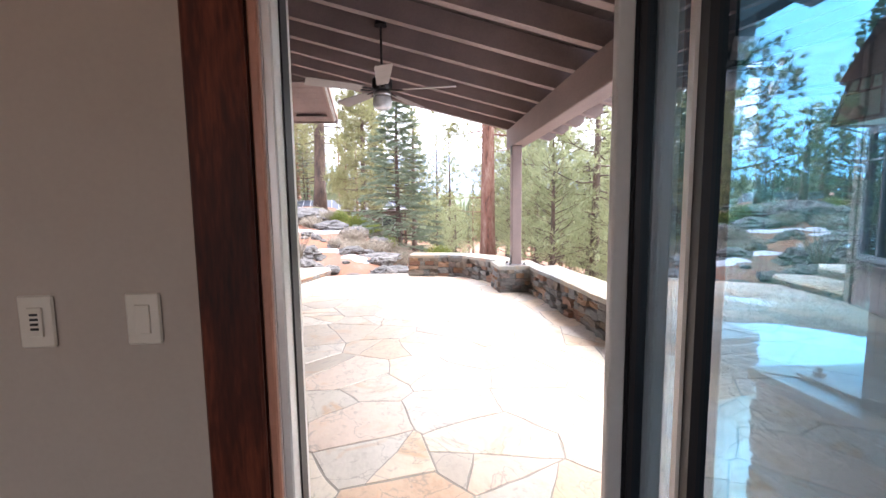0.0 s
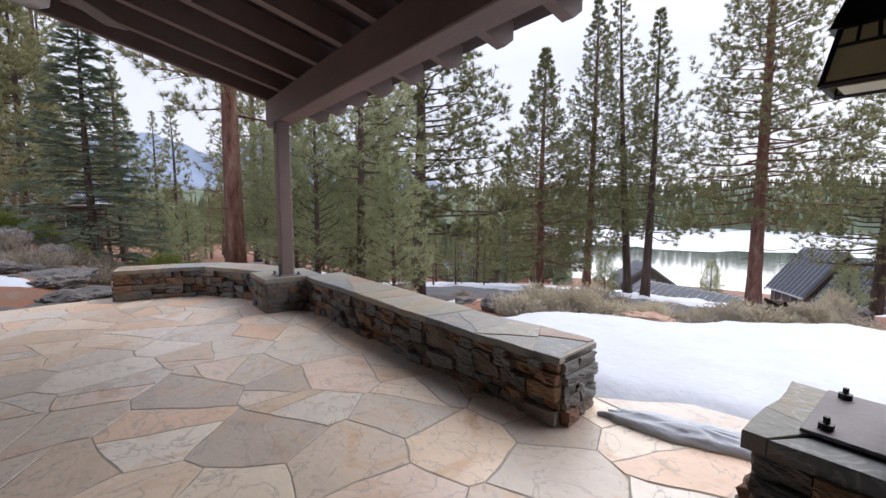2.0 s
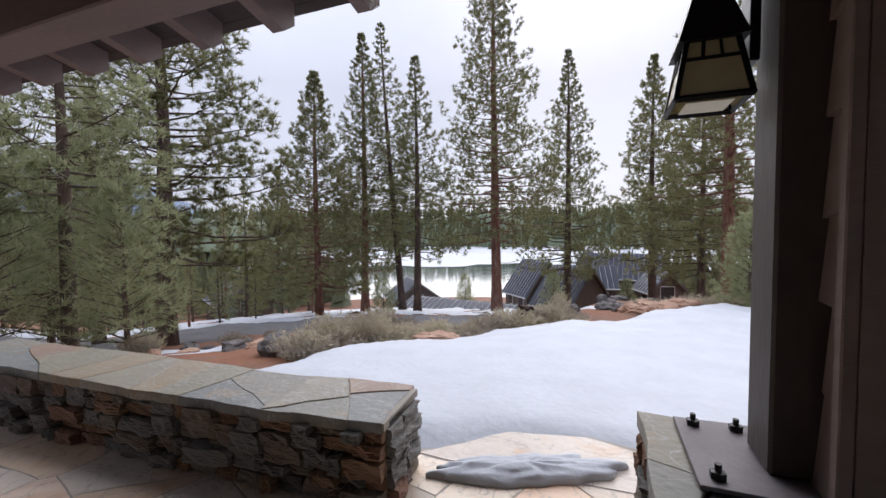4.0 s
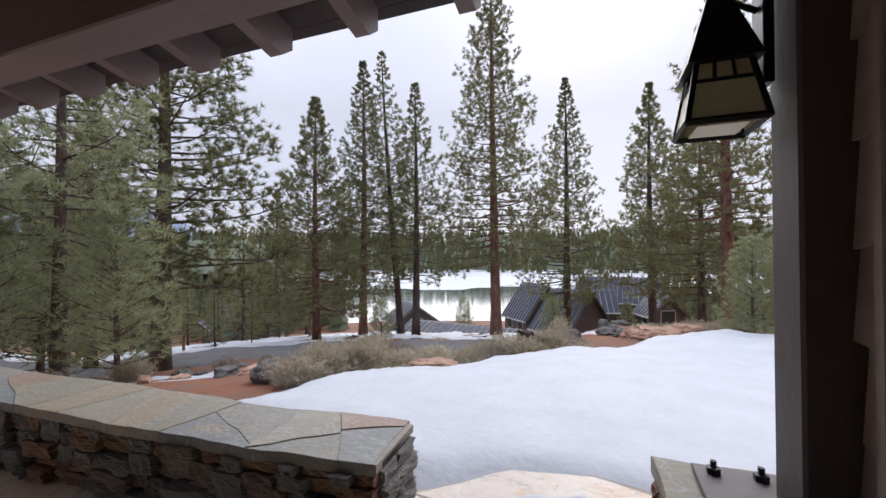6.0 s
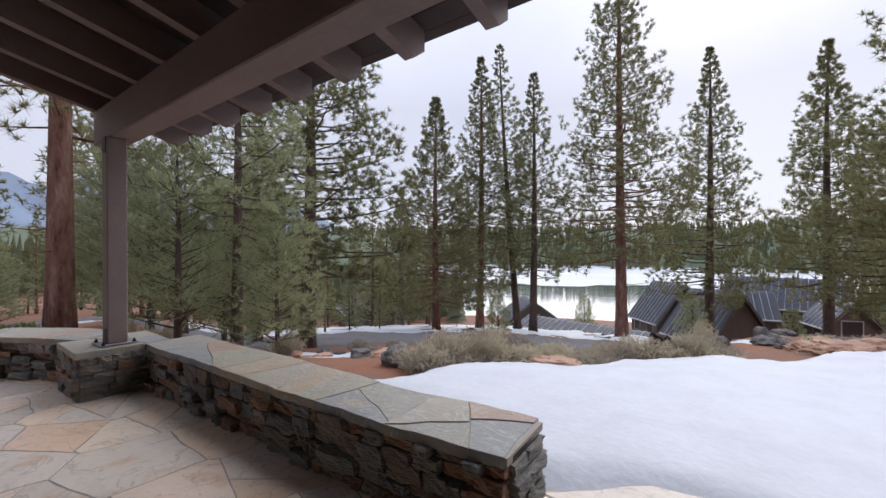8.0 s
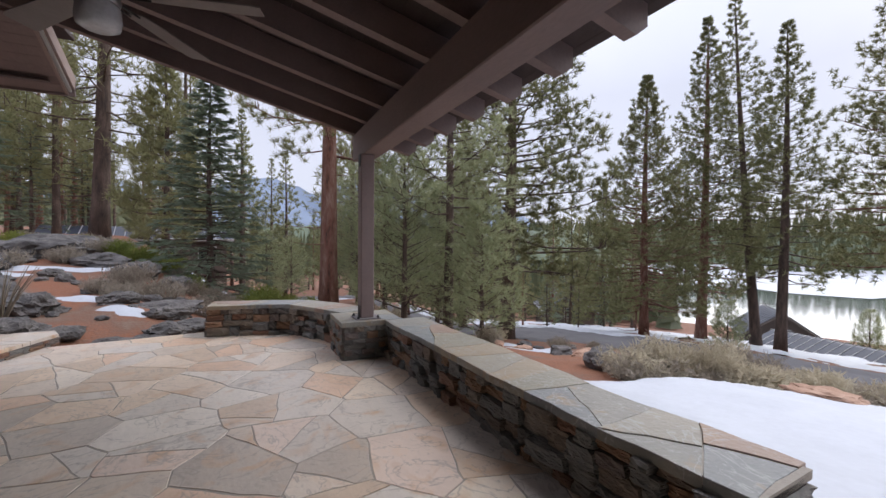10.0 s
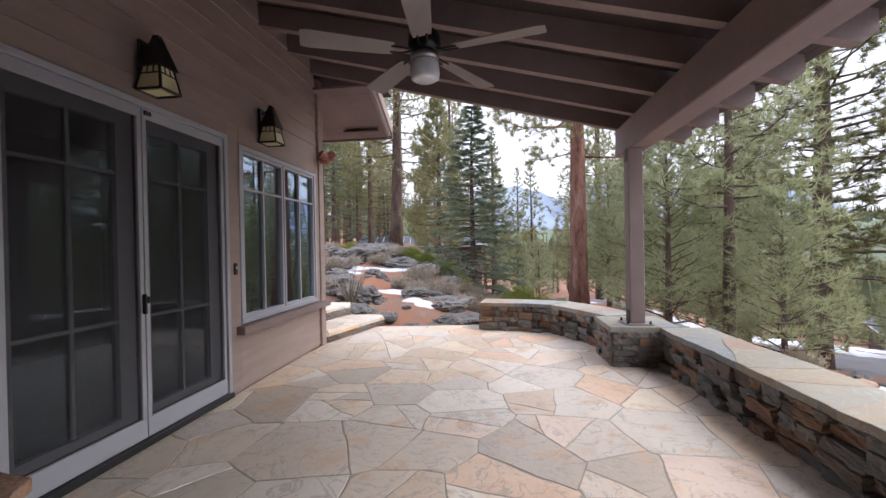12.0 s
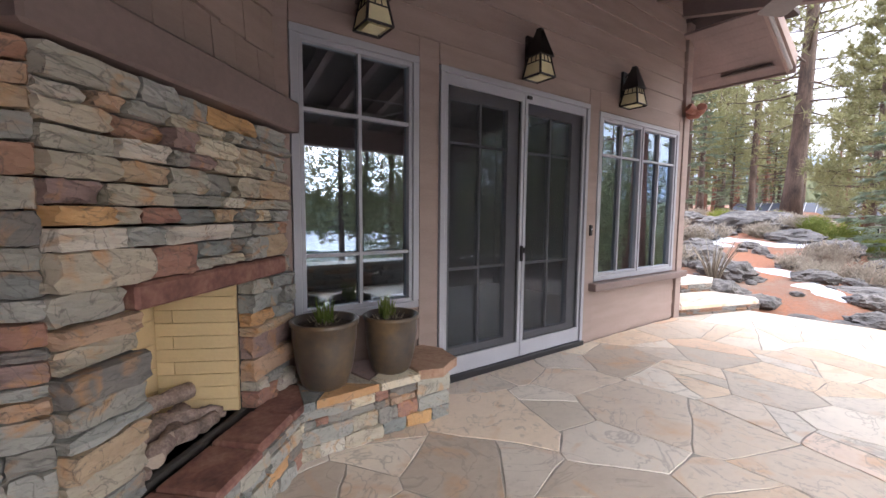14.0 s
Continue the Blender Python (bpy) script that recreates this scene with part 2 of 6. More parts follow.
FLAG_COLS = [(0.704, 0.581, 0.48), (0.79, 0.581, 0.4), (0.566, 0.495, 0.44), (0.834, 0.754, 0.67), (0.598, 0.418, 0.28), (0.64, 0.581, 0.529), (0.384, 0.306, 0.249), (0.832, 0.652, 0.5), (0.63, 0.561, 0.5), (0.726, 0.439, 0.27), (0.501, 0.423, 0.359), (0.79, 0.652, 0.51), (0.726, 0.541, 0.449), (0.834, 0.735, 0.629), (0.555, 0.439, 0.349)]
FLAG = rand_ramp(mat("sandstone_flag", ((0.26, 0.205, 0.155), (0.53, 0.46, 0.38), (0.64, 0.56, 0.46), (0.68, 0.50, 0.33)), 0.33, scale=4.5, fine=30, bump=0.45, dist=0.010, rand=0.15, shift=40, stretch=(1, 0.6, 1)), FLAG_COLS, 0.58)
veined(FLAG, 4.0, (0.56, 0.33, 0.17), (0.30, 0.255, 0.22))
MORTAR = mat("sand_mortar", (0.34, 0.305, 0.265), 0.9, var=0.2, scale=9, fine=90, bump=0.5)
JOINT = mat("dark_joint", (0.05, 0.043, 0.038), 0.95, var=0.3, scale=9, fine=90, bump=0.5)
FIREBRICK = mat("yellow_firebrick", (0.68, 0.52, 0.29), 0.8, var=0.1, scale=6, fine=60, bump=0.25, rand=0.3)
CHAR = mat("charred_log_bark", ((0.10, 0.075, 0.065), (0.28, 0.205, 0.175), (0.50, 0.40, 0.34)), 0.9, scale=14, fine=80, bump=0.8, dist=0.02)
LOG_END = mat("pale_split_wood", (0.5, 0.4, 0.32), 0.85, var=0.2, scale=14, fine=60, bump=0.4)
GLAZE = mat("brown_glazed_ceramic", ((0.05, 0.045, 0.045), (0.10, 0.075, 0.055), (0.19, 0.12, 0.06)), 0.28, scale=4, fine=22, bump=0.05)
SOIL = mat("dark_potting_soil", (0.05, 0.032, 0.024), 0.95, var=0.5, scale=30, fine=120, bump=0.9, dist=0.02)
GRASS_G = foliage("green_blades", (0.10, 0.17, 0.03), (0.25, 0.3, 0.08))
DRY = foliage("dry_stems", (0.32, 0.27, 0.19), (0.54, 0.48, 0.36))
TWIG = foliage("grey_twigs", (0.21, 0.175, 0.14), (0.38, 0.33, 0.265))
PLASTER = mat("beige_painted_plaster", (0.42, 0.36, 0.30), 0.85, var=0.05, scale=3, fine=70, bump=0.15)
CASING = mat("dark_red_stained_wood", ((0.016, 0.003, 0.002), (0.06, 0.012, 0.005), (0.15, 0.034, 0.013)), 0.6, spec=0.25, scale=5, fine=40, bump=0.1, stretch=(3, 3, 0.4))
JAMB = mat("salmon_jamb_strip", (0.42, 0.19, 0.12), 0.5, var=0.12, bump=0.05)
PLASTIC = mat("almond_switch_plastic", (0.62, 0.57, 0.48), 0.4, var=0.03, bump=0.0)
# dimness of the unlit rooms is put into this base colour
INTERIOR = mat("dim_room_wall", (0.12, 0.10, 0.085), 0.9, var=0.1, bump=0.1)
BARK = mat("grey_brown_bark", ((0.035, 0.026, 0.022), (0.09, 0.062, 0.05), (0.16, 0.11, 0.085)), 0.95, scale=5, fine=30, bump=1.0, dist=0.05, stretch=(1, 1, 0.25))
RED_BARK = mat("red_pine_bark", ((0.03, 0.018, 0.015), (0.17, 0.075, 0.052), (0.22, 0.12, 0.09), (0.33, 0.23, 0.19)), 0.95, scale=6, fine=22, bump=1.0, dist=0.09, stretch=(1, 1, 0.25))
PINE = foliage("pine_needles", (0.145, 0.16, 0.072), (0.29, 0.28, 0.145))
YOUNG = foliage("young_pine_needles", (0.235, 0.265, 0.14), (0.37, 0.39, 0.225))
FIR = foliage("fir_needles", (0.13, 0.17, 0.115), (0.225, 0.265, 0.185))
SHRUB = foliage("olive_shrub_leaves", (0.10, 0.14, 0.03), (0.24, 0.26, 0.06))
FAR_TREES = foliage("distant_conifers", (0.115, 0.14, 0.08), (0.19, 0.205, 0.115))
ROCK = mat("lichened_granite", ((0.04, 0.038, 0.038), (0.10, 0.092, 0.088), (0.19, 0.17, 0.155)), 0.9, scale=3.5, fine=30, bump=0.9, dist=0.05)
RED_ROCK = mat("rusty_rock", ((0.22, 0.125, 0.08), (0.36, 0.22, 0.15), (0.44, 0.30, 0.22)), 0.9, scale=3, fine=30, bump=0.7, dist=0.04)
HEARTH = mat("burgundy_hearth_stone", ((0.10, 0.045, 0.04), (0.21, 0.095, 0.075), (0.32, 0.18, 0.14)), 0.75, scale=7, fine=40, bump=0.6, dist=0.02)
SNOW = mat("old_snow", (0.45, 0.47, 0.51), 0.6, var=0.08, scale=2.5, fine=14, bump=0.35, dist=0.04)
GROUND = mat("needle_litter_soil", ((0.06, 0.036, 0.027), (0.22, 0.085, 0.042), (0.15, 0.08, 0.052), (0.19, 0.145, 0.11)), 0.95, scale=0.9, fine=22, bump=0.8, dist=0.04)
ASPHALT = mat("grey_asphalt", (0.12, 0.115, 0.12), 0.9, var=0.12, scale=2, fine=50, bump=0.3)
HILL = mat("distant_wooded_hill", ((0.06, 0.085, 0.055), (0.085, 0.11, 0.068), (0.115, 0.14, 0.09)), 1.0, scale=0.012, fine=0.09, bump=0.0)
# the haze of distance is put into this blue base colour
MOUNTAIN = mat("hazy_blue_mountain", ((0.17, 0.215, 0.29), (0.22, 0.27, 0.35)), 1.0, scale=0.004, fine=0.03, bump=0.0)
WATER = bpy.data.materials.new("lake_water")
WATER.use_nodes = True
WATER.node_tree.nodes["Principled BSDF"].inputs["Base Color"].default_value = (0.03, 0.05, 0.045, 1)
WATER.node_tree.nodes["Principled BSDF"].inputs["Roughness"].default_value = 0.1
WATER.node_tree.nodes["Principled BSDF"].inputs["Specular IOR Level"].default_value = 0.28
ICE = mat("lake_ice", (0.36, 0.39, 0.41), 0.5, var=0.08, scale=0.03, fine=0.4, bump=0.0)
SLATE_ROOF = mat("blue_grey_roof_tile", (0.032, 0.038, 0.06), 0.42, var=0.2, scale=2, fine=20, bump=0.2)
HOUSE_WALL = mat("dark_brown_clapboard", (0.11, 0.085, 0.07), 0.8, var=0.15, scale=2, fine=20, bump=0.2)
HOUSE_TRIM = mat("pale_house_trim", (0.45, 0.45, 0.45), 0.6, var=0.05, bump=0.05)
PANE_DARK = mat("dark_far_pane", (0.03, 0.035, 0.04), 0.1, var=0.2, bump=0.0)
TERRACOTTA = mat("rust_red_fixture", (0.24, 0.085, 0.055), 0.6, var=0.1, bump=0.1)


# ---------- building helpers ----------
def part(name, bm, material, parent=None, label="", smooth=False):
    """Links a bmesh as one mesh object, under a thing where one is given."""
    me = bpy.data.meshes.new(name)
    bm.to_mesh(me)
    bm.free()
    me.materials.append(material)
    if smooth:
        for p in me.polygons:
            p.use_smooth = True
    ob = new(name, me)
    if parent is not None:
        ob.parent = parent
    if label:
        ob["label"] = label
    return ob


def empty(name, loc=(0, 0, 0)):
    ob = new(name)
    ob.location = loc
    return ob


def box(bm, x0, x1, y0, y1, z0, z1, bev=0.0, m=None):
    vs = [bm.verts.new((x, y, z)) for z in (z0, z1) for y in (y0, y1) for x in (x0, x1)]
    fs = [bm.faces.new([vs[i] for i in f]) for f in ((0, 2, 3, 1), (4, 5, 7, 6), (0, 1, 5, 4), (2, 6, 7, 3), (0, 4, 6, 2), (1, 3, 7, 5))]
    if bev:
        es = list({e for f in fs for e in f.edges})
        r = bmesh.ops.bevel(bm, geom=es, offset=bev, segments=1, affect="EDGES", profile=0.5)
        vs = list({v for f in r["faces"] for v in f.verts} | {v for v in vs if v.is_valid})
    if m is not None:
        bmesh.ops.transform(bm, matrix=m, verts=vs)
    return bm


def boxed(name, dims, material, parent=None, label="", bev=0.0, m=None):
    return part(name, box(bmesh.new(), *dims, bev, m), material, parent, label)


def tube(bm, pts, radii, sides=8, cap=True):
    """A tapered tube along pts."""
    rings = []
    for i, p in enumerate(pts):
        p = Vector(p)
        d = Vector(pts[min(i + 1, len(pts) - 1)]) - Vector(pts[max(i - 1, 0)])
        d.normalize()
        side = d.orthogonal().normalized() if abs(d.z) > 0.99 else d.cross(Vector((0, 0, 1))).normalized()
        up = side.cross(d)
        rings.append([bm.verts.new(p + radii[i] * (math.cos(a) * side + math.sin(a) * up)) for a in (math.tau * k / sides for k in range(sides))])
    for a, b in zip(rings, rings[1:]):
        for k in range(sides):
            bm.faces.new((a[k], a[(k + 1) % sides], b[(k + 1) % sides], b[k]))
    if cap and sides > 2:
        bm.faces.new(rings[0][::-1])
        bm.faces.new(rings[-1])
    return bm


def lathe(bm, prof, sides=24, at=(0, 0, 0)):
    """Turns a profile of (radius, height) round the upright axis."""
    rings = [[bm.verts.new((at[0] + r * math.cos(math.tau * k / sides), at[1] + r * math.sin(math.tau * k / sides), at[2] + z)) for k in range(sides)] for r, z in prof]
    for a, b in zip(rings, rings[1:]):
        for k in range(sides):
            bm.faces.new((a[k], a[(k + 1) % sides], b[(k + 1) % sides], b[k]))
    bm.faces.new(rings[0][::-1])
    bm.faces.new(rings[-1])
    return bm


def prism(bm, poly, z0, z1):
    """An upright prism over a polygon."""
    lo = [bm.verts.new((x, y, z0)) for x, y in poly]
    hi = [bm.verts.new((x, y, z1)) for x, y in poly]
    bm.faces.new(lo[::-1])
    bm.faces.new(hi)
    for i in range(len(poly)):
        j = (i + 1) % len(poly)
        bm.faces.new((lo[i], lo[j], hi[j], hi[i]))
    return bm


def fbm(x, y, z=0.0, s=1.0):
    return noise.fractal(Vector((x * s, y * s, z)), 1.0, 2.0, 4)


def smooth01(a, b, v):
    t = min(1, max(0, (v - a) / (b - a)))
    return t * t * (3 - 2 * t)


def lerp_table(tab, v):
    for (a, za), (b, zb) in zip(tab, tab[1:]):
        if v <= b:
            return za + (zb - za) * max(0, (v - a)) / (b - a)
    return tab[-1][1]

# ---------- the patio and the house ----------
WX = -1.71          # outer face of the long house wall
DY = 1.528           # outer face of the wall with the open door
END_Y = 7.77        # far corner of the house


def wall_with_holes(name, axis, at, thick, u0, u1, z0, z1, holes, material, label):
    """A wall slab along one axis, pieced together round its openings (u0, u1, z0, z1)."""
    bm = bmesh.new()
    us = sorted({u0, u1, *(h[0] for h in holes), *(h[1] for h in holes)})
    for a, b in zip(us, us[1:]):
        zs = [(h[2], h[3]) for h in holes if h[0] <= a and b <= h[1]]
        z = z0
        spans = []
        for lo, hi in sorted(zs):
            spans.append((z, lo))
            z = hi
        spans.append((z, z1))
        for lo, hi in spans:
            if hi - lo > 0.001:
                if axis == "y":
                    box(bm, at - thick, at, a, b, lo, hi)
                else:
                    box(bm, a, b, at - thick, at, lo, hi)
    bmesh.ops.remove_doubles(bm, verts=bm.verts, dist=0.0005)
    ob = part(name, bm, material)
    return tagged(ob, label, "wall", kind="structure")


WIN1 = (2.785, 3.685, 0.65, 2.455)
DOOR2 = (3.865, 5.685, 0.0, 2.44)
WIN2 = (5.865, 7.555, 0.645, 2.405)
wall_west = wall_with_holes("wall_west", "y", WX - 0.02, 0.2, 1.3, END_Y - 0.02, -0.3, 4.4, [WIN1, DOOR2, WIN2], SIDING, "brown stained timber house wall with lap siding")
HX, HY = 0.087, 0.028       # where the door set stands in the hall wall
SIDE1 = (1.22 + HX, 2.10 + HX, 0.05, 2.35)
wall_south = wall_with_holes("wall_south", "x", DY - 0.02, 0.26, -1.9, 2.31, -0.3, 4.3, [(0.235, 2.10 + HX, 0.0, 2.35)], SIDING, "brown shingled house wall with an open glass door")
# inner faces of the hall behind the open door
wall_in = wall_with_holes("wall_hall_north", "x", DY - 0.283, 0.012, -2.5, 3.4, 0, 2.8, [(0.164 + HX, 1.16 + HX, 0.0, 2.37), (1.20 + HX, 2.12 + HX, 0.03, 2.37)], PLASTER, "beige painted plaster wall with two switch plates")
for nm, d in (("wall_hall_west", (-2.6, -2.5, -3.6, 1.2, 0, 2.8)), ("wall_hall_east", (3.4, 3.5, -3.6, 1.2, 0, 2.8))):
    tagged(boxed(nm, d, PLASTER), "beige painted plaster wall of the hall", "wall", kind="structure")
# opening added for the fill light, unseen behind the walk
hall_south = wall_with_holes("wall_hall_south", "x", -3.6, 0.1, -2.6, 3.5, 0, 2.8, [(-1.9, 0.7, 0.6, 2.4)], PLASTER, "beige painted plaster wall with a wide added opening")
tagged(boxed("floor_hall", (-2.6, 3.5, -3.7, 1.23, -0.12, -0.004), CASING), "dark wooden floor of the hall", "floor", kind="structure")
tagged(boxed("ceiling_hall", (-2.6, 3.5, -3.7, 1.2, 2.8, 2.9), PLASTER), "plain painted ceiling of the hall", "ceiling", kind="structure")
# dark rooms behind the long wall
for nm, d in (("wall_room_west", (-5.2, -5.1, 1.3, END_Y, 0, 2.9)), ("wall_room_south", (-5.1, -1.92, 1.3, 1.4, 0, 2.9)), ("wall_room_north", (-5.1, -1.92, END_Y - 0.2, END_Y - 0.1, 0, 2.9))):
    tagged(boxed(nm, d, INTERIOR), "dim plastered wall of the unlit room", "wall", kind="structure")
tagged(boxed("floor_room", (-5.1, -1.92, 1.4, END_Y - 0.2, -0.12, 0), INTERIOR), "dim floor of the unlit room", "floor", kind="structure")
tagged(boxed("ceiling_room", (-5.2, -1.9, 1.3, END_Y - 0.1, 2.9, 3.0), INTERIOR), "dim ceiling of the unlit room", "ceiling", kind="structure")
tagged(boxed("wall_north_end", (-5.2, WX - 0.221, END_Y - 0.1, END_Y, -0.3, 4.2), SIDING), "brown stained end wall of the house", "wall", kind="structure")

# lap siding boards
siding_me = []
for k in range(3):
    bm = box(bmesh.new(), 0, 1, 0, 1, 0, 1)
    bmesh.ops.remove_doubles(bm, verts=bm.verts, dist=1e-5)
    for v in bm.verts:
        if v.co.x > 0.5 and v.co.z > 0.5:
            v.co.x = 0.35
    me = bpy.data.meshes.new("siding_board")
    bm.to_mesh(me)
    bm.free()
    me.materials.append(SIDING)
    siding_me.append(me)


def siding_board(y0, y1, z0, h):
    ob = new("siding_board", siding_me[random.randrange(3)])
    ob.parent = wall_west
    ob.location, ob.scale = (WX - 0.02, y0, z0), (0.022, y1 - y0, h)


z = 2.603
while z < 4.2:
    siding_board(2.62, END_Y - 0.14, z, 0.2)
    z += 0.2
z = 0.0
for k in range(3):
    siding_board(5.80, END_Y - 0.122, 0.02 + 0.178 * k, 0.176)

# flat trim boards round the openings and at the corner
TRIM = empty("trim")
tagged(TRIM, "flat brown stained trim boards round windows and doors", "trim", kind="structure")
T0, T1 = WX - 0.02, WX + 0.012
for d in ((T0, T1, 2.60, WIN1[0] - 0.004, 0.0, 2.60), (T0, T1, WIN1[1] + 0.004, DOOR2[0] - 0.004, 0.0, 2.60), (T0, T1, DOOR2[1] + 0.004, WIN2[0] - 0.004, 0.0, 2.60), (T0, T1, WIN2[1] + 0.004, END_Y - 0.122, 0.53, 2.60),
          (T0, T1, WIN1[0] - 0.002, WIN1[1] + 0.002, WIN1[3] + 0.003, 2.60), (T0, T1, DOOR2[0] - 0.002, DOOR2[1] + 0.002, DOOR2[3] + 0.003, 2.60), (T0, T1, WIN2[0] - 0.002, WIN2[1] + 0.002, WIN2[3] + 0.003, 2.60), (T0, WX + 0.03, END_Y - 0.12, END_Y + 0.02, -0.05, 4.1), (T0, T1, WIN1[0] - 0.002, WIN1[1] + 0.002, 0.40, WIN1[2] - 0.004)):
    boxed("trim_board", d, SIDING, TRIM, bev=0.004)
tagged(boxed("window_sill", (WX - 0.018, WX + 0.10, 5.78, END_Y + 0.03, 0.555, 0.632), BEAM_WOOD, bev=0.006), "brown stained timber sill under the wide window", "sill", kind="structure")

# ---------- flagstones ----------
PATIO = [(-1.7, 1.3), (3.3, 1.3), (3.72, 1.62), (3.82, 2.1), (3.70, 2.6), (3.34, 3.0), (3.3, 3.1), (3.3, 7.6), (2.6, 8.9), (1.4, 9.35), (-0.6, 9.1), (-1.7, 9.0)]
patio = tagged(part("patio", prism(bmesh.new(), PATIO, -0.25, -0.003), MORTAR), "irregular sandstone flagstone patio with mortar joints", "patio", kind="structure")


def clip(poly, px, py, nx, ny):
    """Keeps the part of a polygon on the near side of a line."""
    out_p = []
    for i in range(len(poly)):
        a, b = poly[i], poly[(i + 1) % len(poly)]
        da = (a[0] - px) * nx + (a[1] - py) * ny
        db = (b[0] - px) * nx + (b[1] - py) * ny
        if da <= 0:
            out_p.append(a)
        if (da < 0 < db) or (db < 0 < da):
            t = da / (da - db)
            out_p.append((a[0] + t * (b[0] - a[0]), a[1] + t * (b[1] - a[1])))
    return out_p


def cells_of(region, spacing, gap, seed, x0, x1, y0, y1):
    """Fitted polygonal stones of uneven size over a convex region."""
    rnd = random.Random(seed)
    pts = []
    for attempt in range(5000):
        x, y, w = rnd.uniform(x0, x1), rnd.uniform(y0, y1), rnd.uniform(-0.10, 0.10)
        ang = noise.noise(Vector((x * 0.4, y * 0.4, 5.5))) * 3
        ok = True
        for u, v, w2 in pts:
            dx, dy = x - u, y - v
            a, b = dx * math.cos(ang) + dy * math.sin(ang), -dx * math.sin(ang) + dy * math.cos(ang)
            if (a * 0.72) ** 2 + (b * 1.2) ** 2 < (spacing + (w + w2) * 0.8) ** 2:
                ok = False
                break
        if ok:
            pts.append((x, y, w))
    out_c = []
    for i, (x, y, w) in enumerate(pts):
        poly = list(region)
        for j, (u, v, w2) in enumerate(pts):
            dx, dy = u - x, v - y
            d = math.hypot(dx, dy)
            if i == j or d > 2.2:
                continue
            off = 0.5 * d + (w - w2) * 0.45 - gap
            poly = clip(poly, x + dx / d * off, y + dy / d * off, dx / d, dy / d)
            if len(poly) < 3:
                break
        if len(poly) >= 3 and area(poly) > 0.01:
            out_c.append(poly)
    return out_c


def area(poly):
    return 0.5 * abs(sum(a[0] * b[1] - b[0] * a[1] for a, b in zip(poly, poly[1:] + poly[:1])))


def crack(poly, lo, hi, gap, skew=0.7):
    """Splits a slab again and again across its longer side, as flagstones are fitted."""
    done, todo = [], [poly]
    while todo:
        p = todo.pop()
        if len(p) < 3 or area(p) < 0.012:
            continue
        if area(p) < random.uniform(lo, hi):
            done.append(p)
            continue
        cx, cy = sum(q[0] for q in p) / len(p), sum(q[1] for q in p) / len(p)
        a, b = max(((u, v) for u in p for v in p), key=lambda e: math.hypot(e[0][0] - e[1][0], e[0][1] - e[1][1]))
        ang = math.atan2(b[1] - a[1], b[0] - a[0]) + random.gauss(0, skew * 0.5)
        off = random.uniform(-0.16, 0.16) * math.hypot(b[0] - a[0], b[1] - a[1])
        nx, ny = math.cos(ang), math.sin(ang)
        px, py = cx + nx * off, cy + ny * off
        todo.append(clip(p, px - nx * gap, py - ny * gap, nx, ny))
        todo.append(clip(p, px + nx * gap, py + ny * gap, -nx, -ny))
    return done


def warp(x, y, s):
    """Bends the joints between neighbouring stones alike."""
    v = Vector((x * 1.5, y * 1.5, 0.3))
    w = Vector((x * 5.0, y * 5.0, 7.1))
    return x + s * (noise.noise(v) + 0.35 * noise.noise(w)), y + s * (noise.noise(v + Vector((9, 4, 2))) + 0.35 * noise.noise(w + Vector((3, 8, 1))))


def flag_mesh(poly, top, depth, chip=0.010, bend=0.0):
    """One stone slab: an uneven outline with worn edges."""
    pts = []
    for i in range(len(poly)):
        a, b = poly[i], poly[(i + 1) % len(poly)]
        L = math.hypot(b[0] - a[0], b[1] - a[1])
        if L < 0.015:
            continue
        n = max(1, min(9, int(L / 0.10)))
        for k in range(n):
            t = k / n
            j = 0 if k == 0 else random.uniform(-chip, chip * 0.3)
            px, py = a[0] + t * (b[0] - a[0]), a[1] + t * (b[1] - a[1])
            nx, ny = (b[1] - a[1]) / L, -(b[0] - a[0]) / L
            pts.append(warp(px + nx * j, py + ny * j, bend) if bend else (px + nx * j, py + ny * j))
    if len(pts) < 3:
        return None
    cx, cy = sum(p[0] for p in pts) / len(pts), sum(p[1] for p in pts) / len(pts)
    bm = bmesh.new()
    rings = []
    for inset, zz in ((0.0, top - depth), (0.0, top - 0.004), (0.003, top)):
        ring = []
        for x, y in pts:
            d = math.hypot(x - cx, y - cy) or 1
            k = max(0.2, 1 - inset / d)
            ring.append(bm.verts.new((cx + (x - cx) * k, cy + (y - cy) * k, zz)))
        rings.append(ring)
    for a, b in zip(rings, rings[1:]):
        for i in range(len(pts)):
            j = (i + 1) % len(pts)
            bm.faces.new((a[i], a[j], b[j], b[i]))
    bm.faces.new(rings[-1])
    return bm


random.seed(11)
MAIN = [(-1.7, 1.3), (3.26, 1.3), (3.26, 7.6), (2.6, 8.9), (1.4, 9.35), (-0.6, 9.1), (-1.7, 9.0)]
APRON = [(3.27, 1.34), (3.70, 1.62), (3.80, 2.1), (3.68, 2.6), (3.27, 3.05)]
slabs = [q for p in cells_of(MAIN, 0.46, 0.0032, 12, -1.9, 3.5, 1.1, 9.6) for q in crack(p, 0.07, 0.62, 0.003, 1.1)]
for poly in slabs + crack(APRON, 0.35, 0.8, 0.0035):
    bm = flag_mesh(poly, random.uniform(-0.001, 0.002), 0.04, 0.005, 0.055)
    if bm is not None:
        part("flagstone", bm, FLAG, patio)

# ---------- roof of the patio ----------
def roof_z(x):
    """Underside of the rafters."""
    return 2.79 + 0.25 * (2.27 - x)


